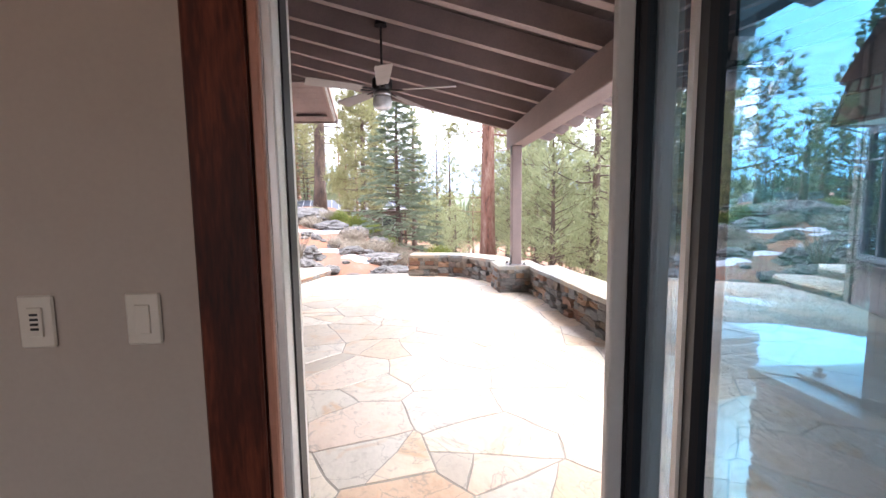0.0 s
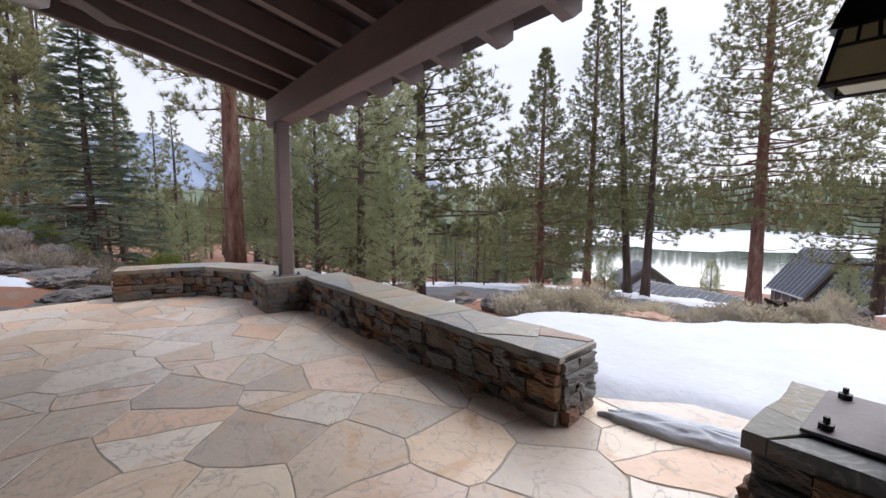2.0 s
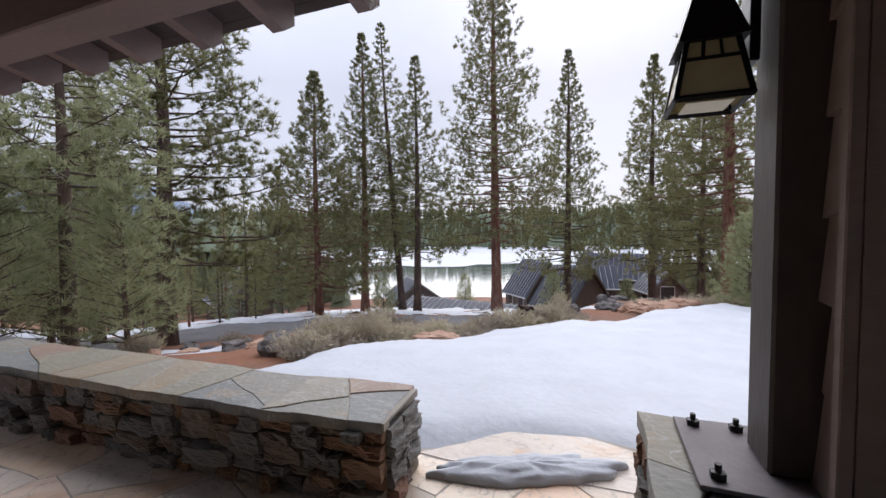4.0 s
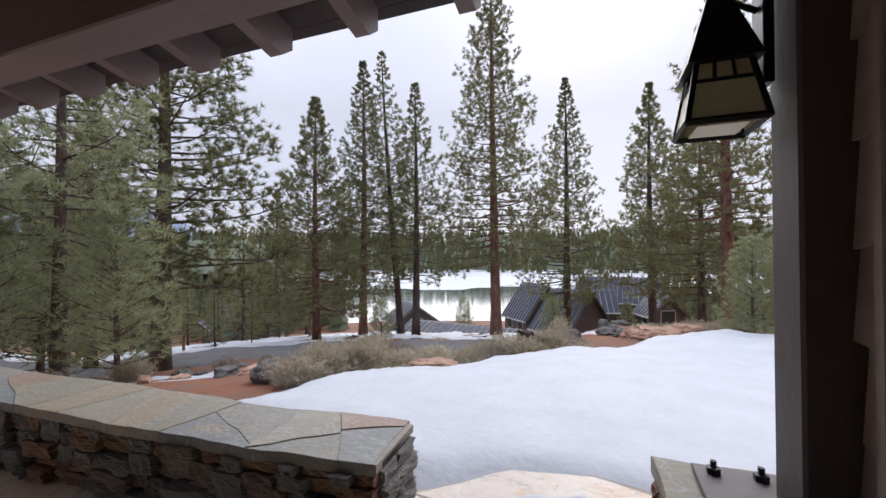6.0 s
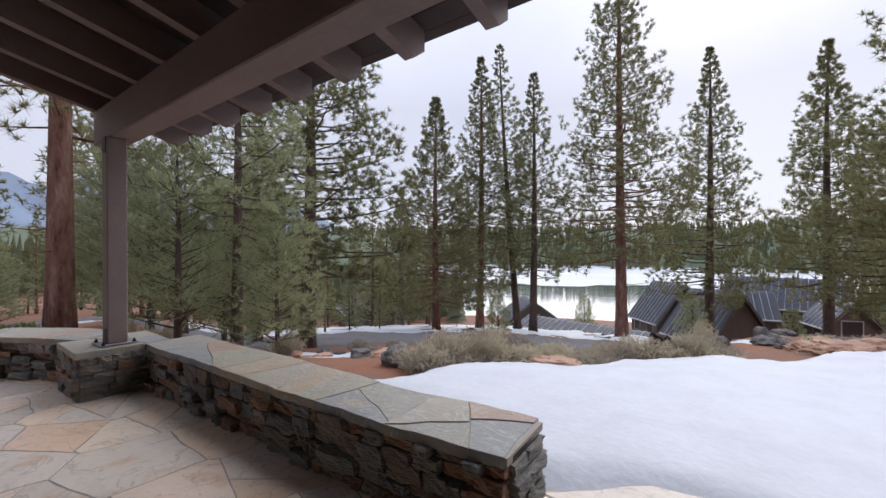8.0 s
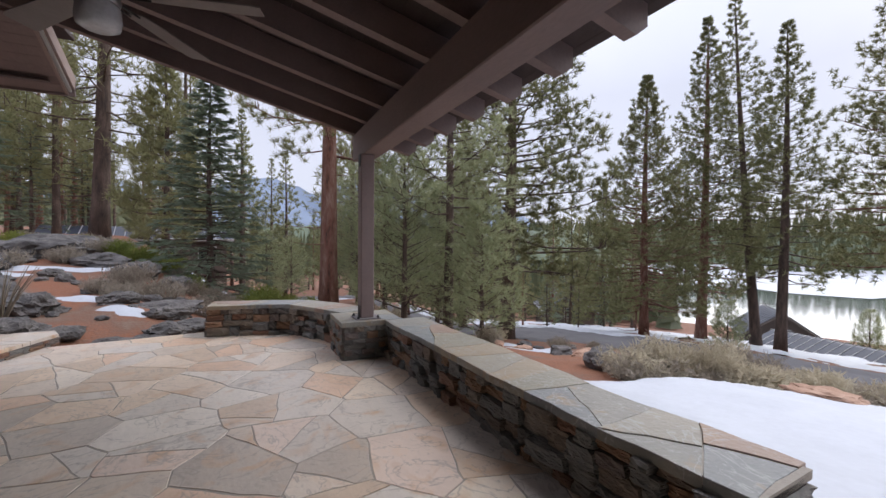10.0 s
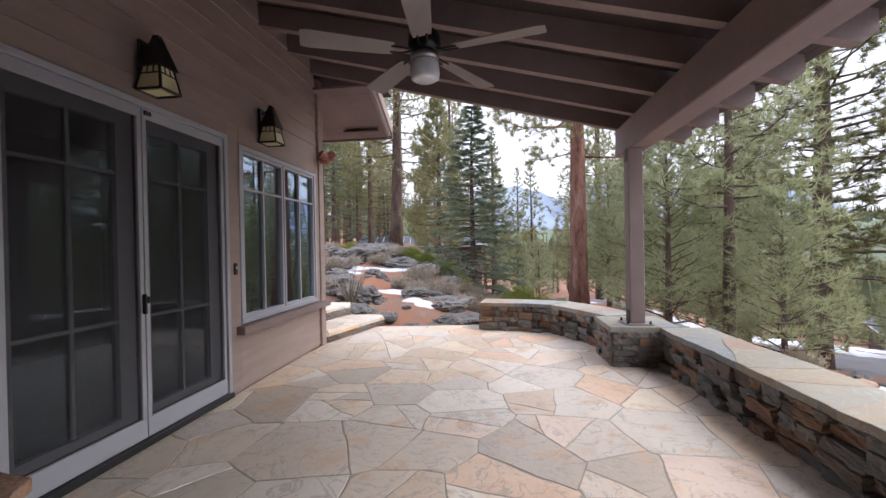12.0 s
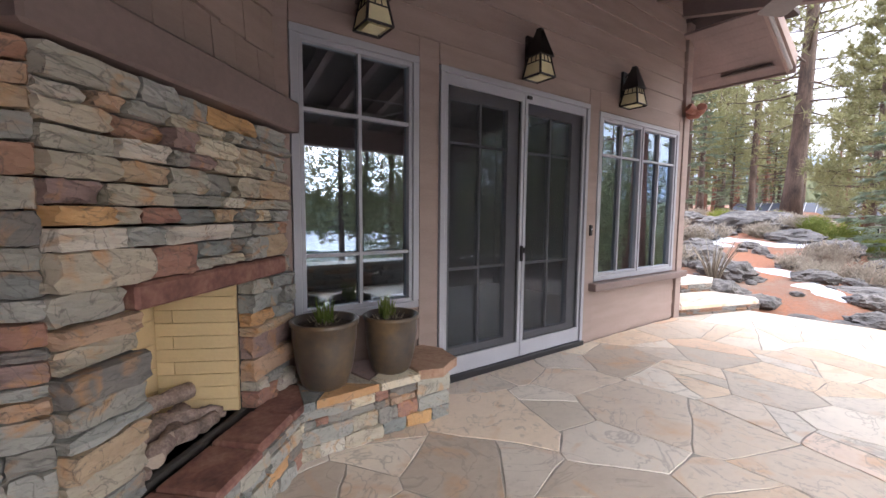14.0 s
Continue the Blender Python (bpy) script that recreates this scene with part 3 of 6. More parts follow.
RAFTER_YS = [0.84 + 0.61 * k for k in range(12)]
porch = empty("ceiling_porch")
tagged(porch, "dark brown timber porch roof with exposed rafters", "roof", kind="structure")
for y in RAFTER_YS:
    if y < 1.6:
        continue
    bm = bmesh.new()
    w, h = 0.045, 0.225
    prof = [(WX - 0.02, roof_z(WX - 0.02)), (3.07, roof_z(3.07)), (3.16, roof_z(3.16) + 0.09), (3.16, roof_z(3.16) + h), (WX - 0.02, roof_z(WX - 0.02) + h)]
    a = [bm.verts.new((x, y - w, z)) for x, z in prof]
    b = [bm.verts.new((x, y + w, z)) for x, z in prof]
    bm.faces.new(a)
    bm.faces.new(b[::-1])
    for i in range(5):
        j = (i + 1) % 5
        bm.faces.new((a[j], a[i], b[i], b[j]))
    part("rafter", bm, BEAM_WOOD, porch)
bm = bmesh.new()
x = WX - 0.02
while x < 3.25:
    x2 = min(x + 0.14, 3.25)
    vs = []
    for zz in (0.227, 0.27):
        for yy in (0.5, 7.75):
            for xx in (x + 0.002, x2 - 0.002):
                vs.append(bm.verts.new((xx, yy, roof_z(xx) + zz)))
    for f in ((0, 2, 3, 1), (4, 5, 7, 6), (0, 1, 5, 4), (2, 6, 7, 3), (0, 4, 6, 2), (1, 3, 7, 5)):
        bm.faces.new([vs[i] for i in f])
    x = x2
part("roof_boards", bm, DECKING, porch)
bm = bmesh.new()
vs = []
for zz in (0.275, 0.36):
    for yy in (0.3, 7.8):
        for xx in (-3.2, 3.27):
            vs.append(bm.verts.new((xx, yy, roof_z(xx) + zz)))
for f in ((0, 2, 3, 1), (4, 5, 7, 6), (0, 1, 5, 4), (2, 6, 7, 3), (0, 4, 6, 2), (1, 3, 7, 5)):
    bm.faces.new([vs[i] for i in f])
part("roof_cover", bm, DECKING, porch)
beam = empty("porch_beam")
tagged(beam, "heavy brown timber beam carrying the porch rafters", "beam", kind="structure")
boxed("timber", (2.29, 2.52, 1.28, 7.60, 2.44, 2.786), BEAM_WOOD, beam, bev=0.01)
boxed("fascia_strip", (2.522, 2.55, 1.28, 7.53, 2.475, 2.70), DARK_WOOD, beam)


def porch_post(x, y, z0, label, material):
    ob = tagged(empty("porch_post", (x, y, z0)), label, "post")
    boxed("shaft", (-0.08, 0.08, -0.08, 0.08, 0.012, 2.437 - z0), material, ob, bev=0.008)
    boxed("base_plate", (-0.15, 0.15, -0.15, 0.15, 0.0, 0.012), BRONZE_PLATE, ob, bev=0.002)
    for sx in (-1, 1):
        boxed("side_bracket", (sx * 0.082 - 0.004, sx * 0.082 + 0.004, -0.05, 0.05, 0.012, 0.16), BLACK_METAL, ob)
        boxed("top_bracket", (sx * 0.082 - 0.004, sx * 0.082 + 0.004, -0.05, 0.05, 2.29 - z0, 2.437 - z0), BLACK_METAL, ob)
        for sy in (-1, 1):
            bm = lathe(bmesh.new(), [(0.016, 0.012), (0.016, 0.03), (0.008, 0.032), (0.008, 0.045)], 6, (sx * 0.12, sy * 0.12, 0))
            part("bolt", bm, BLACK_METAL, ob)
    return ob


porch_post(2.34, 7.09, 0.448, "brown square timber porch post on a steel plate", BEAM_WOOD)
boxpost = tagged(empty("porch_post", (2.40, 1.54, 0.70)), "dark brown timber post on a bolted steel plate", "post")
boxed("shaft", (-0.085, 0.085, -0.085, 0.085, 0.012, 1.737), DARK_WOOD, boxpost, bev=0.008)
boxed("base_plate", (-0.19, 0.22, -0.04, 0.26, 0.0, 0.012), BRONZE_PLATE, boxpost, bev=0.002)
for bx, by in ((0.17, 0.09), (0.17, 0.21), (-0.14, 0.21)):
    bm = lathe(bmesh.new(), [(0.02, 0.012), (0.02, 0.03), (0.009, 0.032), (0.009, 0.05)], 6, (bx, by, 0))
    part("bolt", bm, BLACK_METAL, boxpost)

# eave of the main house beyond the corner
eave = empty("house_eave")
tagged(eave, "brown boarded roof overhang at the house corner", "eave", kind="structure")
bm = bmesh.new()
for k in range(8):
    ya, yb = 8.5 - k * 0.115, 8.5 - (k + 1) * 0.115 + 0.004
    za, zb = 3.12 + (8.5 - ya) * 0.5, 3.12 + (8.5 - yb) * 0.5
    vs = [bm.verts.new(c) for c in ((-3.2, ya, za), (-0.92, ya, za), (-0.92, yb, zb), (-3.2, yb, zb), (-3.2, ya, za + 0.03), (-0.92, ya, za + 0.03), (-0.92, yb, zb + 0.03), (-3.2, yb, zb + 0.03))]
    for f in ((0, 1, 2, 3), (4, 7, 6, 5), (0, 4, 5, 1), (1, 5, 6, 2), (2, 6, 7, 3), (3, 7, 4, 0)):
        bm.faces.new([vs[i] for i in f])
part("soffit", bm, BEAM_WOOD, eave)
for off, mt in ((0.0, SIDING), (0.03, HOUSE_TRIM), (0.06, SIDING)):
    bm = bmesh.new()
    vs = [bm.verts.new((xx, yy, zz + dz)) for dz in (-0.03 + off, 0.16 + off * 0.5) for xx in (-0.918 + off, -0.89 + off) for yy, zz in ((8.53, 3.12), (7.60, 3.57))]
    for f in ((0, 1, 3, 2), (4, 6, 7, 5), (0, 4, 5, 1), (2, 3, 7, 6), (0, 2, 6, 4), (1, 5, 7, 3)):
        bm.faces.new([vs[i] for i in f])
    part("rake_board", bm, mt, eave)
boxed("eave_board", (-3.2, -0.83, 8.502, 8.53, 3.09, 3.26), BEAM_WOOD, eave)
boxed("vent_strip", (-1.55, -1.0, 8.28, 8.34, 3.17, 3.195), DARK_WOOD, eave)
boxed("roof_cover", (-3.2, -0.83, 7.62, 8.5, 3.75, 3.80), DECKING, eave)

# ---------- the land ----------
LAKE_SIDE = [(0, -0.3), (3.0, -0.28), (5, -0.42), (8, -0.86), (12, -1.8), (16, -2.75), (20, -3.6), (24, -4.25), (30, -4.95), (36, -6.0), (50, -8.4), (72, -13.2), (120, -21), (172, -27.4), (185, -29), (2500, -29)]
AHEAD = [(0, -0.3), (5.5, -0.3), (8, -0.35), (12, -0.7), (20, -1.6), (40, -4.0), (100, -9), (300, -14), (900, 10), (2500, 60)]
HILLSIDE = [(0, -0.3), (5.8, -0.3), (7, -0.05), (9, 0.15), (13, 0.6), (20, 1.15), (27, 1.45), (60, 2.2), (200, 6), (800, 20), (2500, 60)]
BEHIND = [(0, -0.3), (4, -0.3), (10, -0.5), (30, -1.5), (2500, -4)]
RIGHT_SIDE = [(0, -0.3), (3.0, -0.28), (5, -0.36), (8, -0.52), (12, -0.72), (14, -0.95), (17, -1.8), (30, -5.2), (45, -8.8), (72, -13.5), (120, -21), (172, -27.4), (185, -29), (2500, -29)]
CX, CY = 1.0, 3.0


def land_z(x, y):
    dx, dy = x - CX, y - CY
    r = math.hypot(dx, dy)
    az = math.degrees(math.atan2(dy, dx)) % 360
    lake, ahead, hill, behind = (lerp_table(t, r) for t in (LAKE_SIDE, AHEAD, HILLSIDE, BEHIND))
    if az > 320:
        az -= 360
    right = lerp_table(RIGHT_SIDE, r)
    lake = lake + (right - lake) * smooth01(14, -8, az)
    if az < -25:
        z = behind + (lake - behind) * smooth01(-40, -25, az)
    elif az < 75:
        z = lake + (ahead - lake) * smooth01(60, 78, az)
    elif az < 180:
        z = ahead + (hill - ahead) * smooth01(89, 104, az)
    else:
        z = hill + (behind - hill) * smooth01(200, 240, az)
    bumpy = smooth01(4.5, 9, r)
    z += bumpy * (0.16 * fbm(x, y, 0, 0.35) + 0.05 * fbm(x, y, 3, 1.3)) * (1 if r < 120 else 0)
    return z


bm = bmesh.new()
radii = [0.5, 2]
while radii[-1] < 2400:
    radii.append(radii[-1] * 1.055 + 0.12)
NA = 200
centre = bm.verts.new((CX, CY, -0.3))
prev = None
for r in radii:
    ring = []
    for k in range(NA):
        a = math.tau * k / NA
        x, y = CX + r * math.cos(a), CY + r * math.sin(a)
        ring.append(bm.verts.new((x, y, land_z(x, y))))
    for k in range(NA):
        j = (k + 1) % NA
        if prev is None:
            bm.faces.new((centre, ring[k], ring[j]))
        else:
            bm.faces.new((prev[k], ring[k], ring[j], prev[j]))
    prev = ring
tagged(part("ground", bm, GROUND, smooth=True), "rusty pine-needle covered soil sloping to the lake", "ground", kind="structure")


def sheet(name, x0, x1, y0, y1, step, inside, thick, material, label, category, lift=0.0, kind="structure"):
    """A sheet that lies on the land, thinning out at its edge. inside(x, y) is above 0 within."""
    bm = bmesh.new()
    nx, ny = int((x1 - x0) / step), int((y1 - y0) / step)
    grid = {}
    for i in range(nx + 1):
        for j in range(ny + 1):
            x, y = x0 + i * step, y0 + j * step
            s = inside(x, y)
            if s > -0.35:
                h = thick * min(1.0, s * 3.0) if s > 0 else s * 0.4
                grid[i, j] = bm.verts.new((x, y, land_z(x, y) + lift + h + 0.015 * fbm(x, y, 7, 1.5) * (s > 0)))
    for (i, j) in list(grid):
        q = [grid.get(k) for k in ((i, j), (i + 1, j), (i + 1, j + 1), (i, j + 1))]
        if all(q):
            bm.faces.new(q)
    ob = part(name, bm, material, smooth=True)
    return tagged(ob, label, category, kind=kind)


EDGE = [(-45, 15.0), (-19, 13.0), (-12, 12.0), (-9, 11.2), (-6, 9.4), (-3, 8.8), (6.6, 8.3), (15, 7.9), (26, 7.1), (38, 5.8), (50, 5.0), (90, 5.0)]


def snow_reach(az):
    return lerp_table(EDGE, az)


def field_edge(x, y):
    """How far inside the big snowfield beside the patio a point lies."""
    inner = x - 3.40 - (0.44 * max(0, 1 - ((y - 2.1) / 1.1) ** 2) if y < 3.2 else 0)
    dx, dy = x - 1.0, y - 2.15
    az = math.degrees(math.atan2(dy, dx))
    far = snow_reach(az) + 0.5 * fbm(x, y, 1, 0.6) - math.hypot(dx, dy)
    return min(inner, far * 0.6, (y + 13) * 0.5)


sheet("snow_field", 3.2, 15, -13, 7, 0.12, field_edge, 0.16, SNOW, "smooth old snow covering the slope beside the patio", "snow", 0.06)


def road_edge(x, y):
    """Distance inside the road, a strip round the slope."""
    r, a = math.hypot(x - CX, y - CY), math.degrees(math.atan2(y - CY, x - CX))
    mid = 25.6 + 0.05 * (a - 45)
    return min(3.7 - abs(r - mid + 0.7 * math.sin(a * 0.06)), (a + 12) * 0.3, (88 - a) * 0.3)


sheet("road", 3, 33, -2, 33, 0.35, road_edge, 0.14, ASPHALT, "grey asphalt road curving along the slope", "road", 0.05)

def slope_snow(x, y):
    """Broken snow on the slope between the road and the lake."""
    r, a = math.hypot(x - CX, y - CY), math.degrees(math.atan2(y - CY, x - CX))
    band = min((r - 29.8) * 0.6, (62 - r) * 0.3, (a - 6) * 0.3, (70 - a) * 0.3)
    return min(band, 0.22 + 1.5 * fbm(x, y, 12, 0.2) - 0.4 * max(0, fbm(x, y, 2, 0.6)))


sheet("snow_slope", 5, 63, 3, 60, 0.6, slope_snow, 0.14, SNOW, "broken old snow on the slope below the road", "snow", 0.05)

# the lake and its ice
bm = bmesh.new()
bm.faces.new([bm.verts.new((x, y, -27.6)) for x, y in ((60, -700), (1400, -700), (1400, 900), (60, 900))])
tagged(part("lake", bm, WATER), "still grey-green lake reflecting wooded hills", "lake", kind="structure")
bm = bmesh.new()
lo, hi = [], []
for k in range(60):
    a = radians(-40 + k * 1.7)
    r1, r2 = 330 + 40 * fbm(k * 0.15, 2), 470
    lo.append(bm.verts.new((CX + r1 * math.cos(a), CY + r1 * math.sin(a), -27.4)))
    hi.append(bm.verts.new((CX + r2 * math.cos(a), CY + r2 * math.sin(a), -27.4)))
for k in range(59):
    bm.faces.new((lo[k], hi[k], hi[k + 1], lo[k + 1]))
tagged(part("lake_ice", bm, ICE), "pale rotting ice along the far shore", "ice", kind="structure")
bm = bmesh.new()
rows_ = []
for r, z in ((440, -27.35), (470, -26.4), (530, -22), (600, -18)):
    rows_.append([bm.verts.new((CX + (r + (18 * fbm(k * 0.3, 9) if r < 500 else 0)) * math.cos(radians(-40 + k * 1.7)), CY + r * math.sin(radians(-40 + k * 1.7)), z)) for k in range(60)])
for a, b in zip(rows_, rows_[1:]):
    for k in range(59):
        bm.faces.new((a[k], b[k], b[k + 1], a[k + 1]))
tagged(part("snow_shore", bm, SNOW), "snow-covered far shore of the lake", "snow", kind="structure")


def ridge(name, r, a0, a1, base, height, seed, material, label, depth=220):
    bm = bmesh.new()
    n = 120
    prev = None
    for k in range(n + 1):
        a = radians(a0 + (a1 - a0) * k / n)
        ends = smooth01(0, 0.15, k / n) * smooth01(1, 0.85, k / n)
        col = []
        for j in range(7):
            f = j / 6
            h = base + height * (0.35 + 0.65 * ends) * (math.sin(f * math.pi / 2) ** 0.8) * (0.78 + 0.5 * fbm(k * 0.06 + seed, f * 0.8, seed)) + (4 * fbm(k * 0.9, f * 3, seed) if j else 0)
            rr = r + depth * f
            col.append(bm.verts.new((CX + rr * math.cos(a), CY + rr * math.sin(a), h)))
        if prev:
            for j in range(6):
                bm.faces.new((prev[j], col[j], col[j + 1], prev[j + 1]))
        prev = col
    return tagged(part(name, bm, material, smooth=True), label, "hill", kind="structure")


ridge("backdrop_hill_1", 520, -60, 62, -27, 72, 1.3, HILL, "dark wooded hill across the lake", 350)
ridge("backdrop_hill_2", 420, 40, 125, -16, 50, 4.1, HILL, "wooded hill beyond the near forest")
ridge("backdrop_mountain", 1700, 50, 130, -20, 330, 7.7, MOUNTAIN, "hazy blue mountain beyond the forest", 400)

# ---------- windows and doors of the long wall ----------
def window(name, y0, y1, z0, z1, cols, rail_h, label):
    """A fixed or casement window in the long wall: frame, sashes, muntins, one pane to a sash."""
    ob = tagged(empty(name, (WX, y0, z0)), label, "window", kind="structure")
    w, h = y1 - y0, z1 - z0
    F = 0.05
    for d in ((-0.08, 0.02, 0, w, h - F, h), (-0.08, 0.02, 0, w, 0, F), (-0.08, 0.02, 0, F, F, h - F), (-0.08, 0.02, w - F, w, F, h - F)):
        boxed("window_frame", d, FRAME_GREY, ob, bev=0.004)
    for k, (a, b) in enumerate(cols):
        for d in ((-0.06, 0.008, a, b, h - F - 0.03, h - F - 0.001), (-0.06, 0.008, a, b, F + 0.001, F + 0.03), (-0.06, 0.008, a, a + 0.028, F + 0.03, h - F - 0.03), (-0.06, 0.008, b - 0.028, b, F + 0.03, h - F - 0.03)):
            boxed("sash_rail", d, FRAME_GREY, ob, bev=0.003)
        mid = (a + b) / 2
        boxed("muntin", (-0.03, 0.0, mid - 0.011, mid + 0.011, F + 0.03, h - F - 0.03), FRAME_GREY, ob)
        for zz in rail_h:
            boxed("muntin", (-0.03, 0.001, a + 0.028, b - 0.028, zz - 0.011, zz + 0.011), FRAME_GREY, ob)
        pane = boxed("pane", (-0.034, -0.031, a + 0.02, b - 0.02, F + 0.02, h - F - 0.02), GLASS, ob)
        pane.visible_shadow = False
    return ob


w1 = WIN1[1] - WIN1[0]
window("window_1", *WIN1, [(0.052, w1 - 0.052)], (0.42, 1.325), "tall grey-framed fixed window mirroring lake and porch")
w2 = WIN2[1] - WIN2[0]
window("window_2", *WIN2, [(0.052, w2 / 2 - 0.012), (w2 / 2 + 0.012, w2 - 0.052)], (1.335,), "wide grey-framed pair of casement windows mirroring trees")

door2 = tagged(empty("door_2", (WX, DOOR2[0], 0)), "closed grey-framed glass sliding doors with insect screens", "door", kind="structure")
W, H, F = DOOR2[1] - DOOR2[0], DOOR2[3], 0.045
for d in ((-0.10, 0.03, 0, W, H - F, H), (-0.10, 0.03, 0, F, 0, H - F), (-0.10, 0.03, W - F, W, 0, H - F)):
    boxed("door_frame", d, FRAME_GREY, door2, bev=0.004)
boxed("threshold", (-0.10, 0.05, 0.0, W, 0.0, 0.05), FRAME_DARK, door2, bev=0.005)
for k in range(2):
    a, b = (F + 0.002, W / 2 - 0.004) if k == 0 else (W / 2 + 0.004, W - F - 0.002)
    leaf = empty("sliding_leaf", (0, 0, 0))
    leaf.parent = door2
    for d in ((-0.02, 0.012, a, b, H - F - 0.075, H - F - 0.002), (-0.02, 0.012, a, b, 0.052, 0.19), (-0.02, 0.012, a, a + 0.035, 0.19, H - F - 0.075), (-0.02, 0.012, b - 0.035, b, 0.19, H - F - 0.075)):
        boxed("screen_rail", d, FRAME_GREY, leaf, bev=0.003)
    sc = boxed("insect_screen", (-0.006, -0.004, a + 0.03, b - 0.03, 0.185, H - F - 0.07), SCREEN, leaf)
    for d in ((-0.09, -0.03, a + 0.035, a + 0.085, 0.19, H - F - 0.07), (-0.09, -0.03, b - 0.16, b - 0.035, 0.19, H - F - 0.07), (-0.09, -0.03, a + 0.085, b - 0.16, H - F - 0.16, H - F - 0.07), (-0.09, -0.03, a + 0.085, b - 0.16, 0.19, 0.25)):
        boxed("door_stile", d, FRAME_GREY, leaf)
    mid = (a + b) / 2 - 0.03
    boxed("muntin", (-0.055, -0.04, mid - 0.011, mid + 0.011, 0.25, H - F - 0.16), FRAME_GREY, leaf)
    for zz in (0.90, 1.90):
        boxed("muntin", (-0.055, -0.039, a + 0.085, b - 0.16, zz - 0.011, zz + 0.011), FRAME_GREY, leaf)
    pane = boxed("pane", (-0.066, -0.062, a + 0.06, b - 0.1, 0.22, H - F - 0.1), GLASS, leaf)
    pane.visible_shadow = False
boxed("door_handle", (0.012, 0.045, W / 2 - 0.032, W / 2 - 0.012, 0.93, 1.07), BLACK_METAL, door2, "black pull handle", bev=0.006)
boxed("latch", (0.012, 0.03, W / 2 + 0.012, W / 2 + 0.03, 1.0, 1.05), BLACK_METAL, door2, "black latch", bev=0.004)
boxed("top_catch", (0.012, 0.03, W / 2 + 0.015, W / 2 + 0.07, H - F - 0.05, H - F - 0.02), BLACK_METAL, door2, bev=0.003)
bell = tagged(empty("door_bell", (WX + 0.014, 5.775, 1.19)), "small black door bell on the trim", "door bell")
boxed("plate", (-0.002, 0.014, -0.022, 0.022, -0.055, 0.055), BLACK_METAL, bell, bev=0.005)
part("button", lathe(bmesh.new(), [(0.009, 0.0), (0.009, 0.006), (0.005, 0.008)], 10), STEEL, bell).matrix_basis = pose(0.014, 0, 0.01, 0, 90, 0)

# flood lamp at the corner of the house
flood = tagged(empty("flood_lamp", (WX + 0.03, END_Y - 0.06, 2.66)), "rust-red twin flood lamp on the corner board", "lamp")
part("body", lathe(bmesh.new(), [(0.055, 0.0), (0.075, 0.03), (0.075, 0.12), (0.05, 0.15)], 14), TERRACOTTA, flood).matrix_basis = pose(-0.002, 0, -0.02, 0, 90, 0)
for s in (-1, 1):
    part("lamp_head", lathe(bmesh.new(), [(0.03, 0.0), (0.055, 0.05), (0.06, 0.12), (0.05, 0.125)], 12), TERRACOTTA, flood, "tilted lamp head").matrix_basis = pose(0.12, s * 0.045, -0.03, 60, 0, 90 + s * 35 - 90)

# ---------- the open glass door ----------
door1 = tagged(empty("door_1", (HX, HY, 0)), "open glass door with metal frame and dark wooden casing", "door", kind="structure")
for d in ((0.2225, 0.246, 1.225, 1.37, 0.0, 2.35), (1.035, 1.078, 1.197, 1.222, 0.0, 2.35), (0.247, 1.127, 1.225, 1.36, 2.30, 2.35)):
    boxed("door_frame", d, ALU, door1, bev=0.004)
for d in ((0.200, 0.2215, 1.205, 1.2245, 0.0, 2.35),):
    boxed("jamb_strip", d, JAMB, door1, "salmon painted jamb strip", bev=0.004)
boxed("gasket", (0.2465, 0.251, 1.28, 1.33, 0.0, 2.30), FRAME_DARK, door1)
boxed("gasket", (1.079, 1.097, 1.199, 1.220, 0.0, 2.30), FRAME_DARK, door1)
boxed("outer_jamb", (1.128, 1.22, 1.232, 1.40, 0.0, 2.35), BEAM_WOOD, door1, "dark brown outer jamb", bev=0.004)
boxed("threshold", (0.252, 1.127, 1.23, 1.40, -0.02, 0.012), ALU, door1, bev=0.004)
for d in ((0.066, 0.199, 1.185, 1.203, 0.0, 2.48), (0.066, 2.26, 1.185, 1.203, 2.48, 2.62), (2.14, 2.26, 1.185, 1.203, 0.0, 2.48)):
    boxed("casing", d, CASING, door1, "dark red-brown stained wooden casing", bev=0.006)
for d in ((0.165, 0.1995, 1.2035, 1.226, 0.0, 2.36), (2.115, 2.14, 1.203, 1.226, 0.0, 2.36)):
    boxed("inner_jamb", d, CASING, door1)
# the leaf stands open into the hall
leaf = empty("door_leaf", (1.104, 1.195, 0.014))
leaf.parent = door1
leaf.rotation_euler = (0, 0, radians(-104))
LW, LE = 0.305, 0.96
for d, mt in (((0, 0.008, -0.016, 0.016, 0, 2.27), FRAME_DARK), ((LW, LW + 0.022, -0.022, 0.022, 0, 2.27), ALU), ((LW + 0.023, LW + 0.055, -0.016, 0.024, 0, 2.27), FRAME_DARK), ((LE - 0.07, LE, -0.022, 0.022, 0, 2.27), ALU), ((0.009, LW - 0.001, -0.02, 0.02, 0, 0.16), ALU), ((0.009, LW - 0.001, -0.02, 0.02, 2.18, 2.27), ALU), ((LW + 0.056, LE - 0.071, -0.02, 0.02, 0, 0.16), ALU), ((LW + 0.056, LE - 0.071, -0.02, 0.02, 2.18, 2.27), ALU)):
    boxed("leaf_rail" if mt is ALU else "seal", d, mt, leaf)
for u0, u1 in ((0.004, LW + 0.005), (LW + 0.050, LE - 0.065)):
    pane = boxed("pane", (u0, u1, -0.003, 0.003, 0.15, 2.19), TINTED, leaf)
    pane.visible_shadow = False
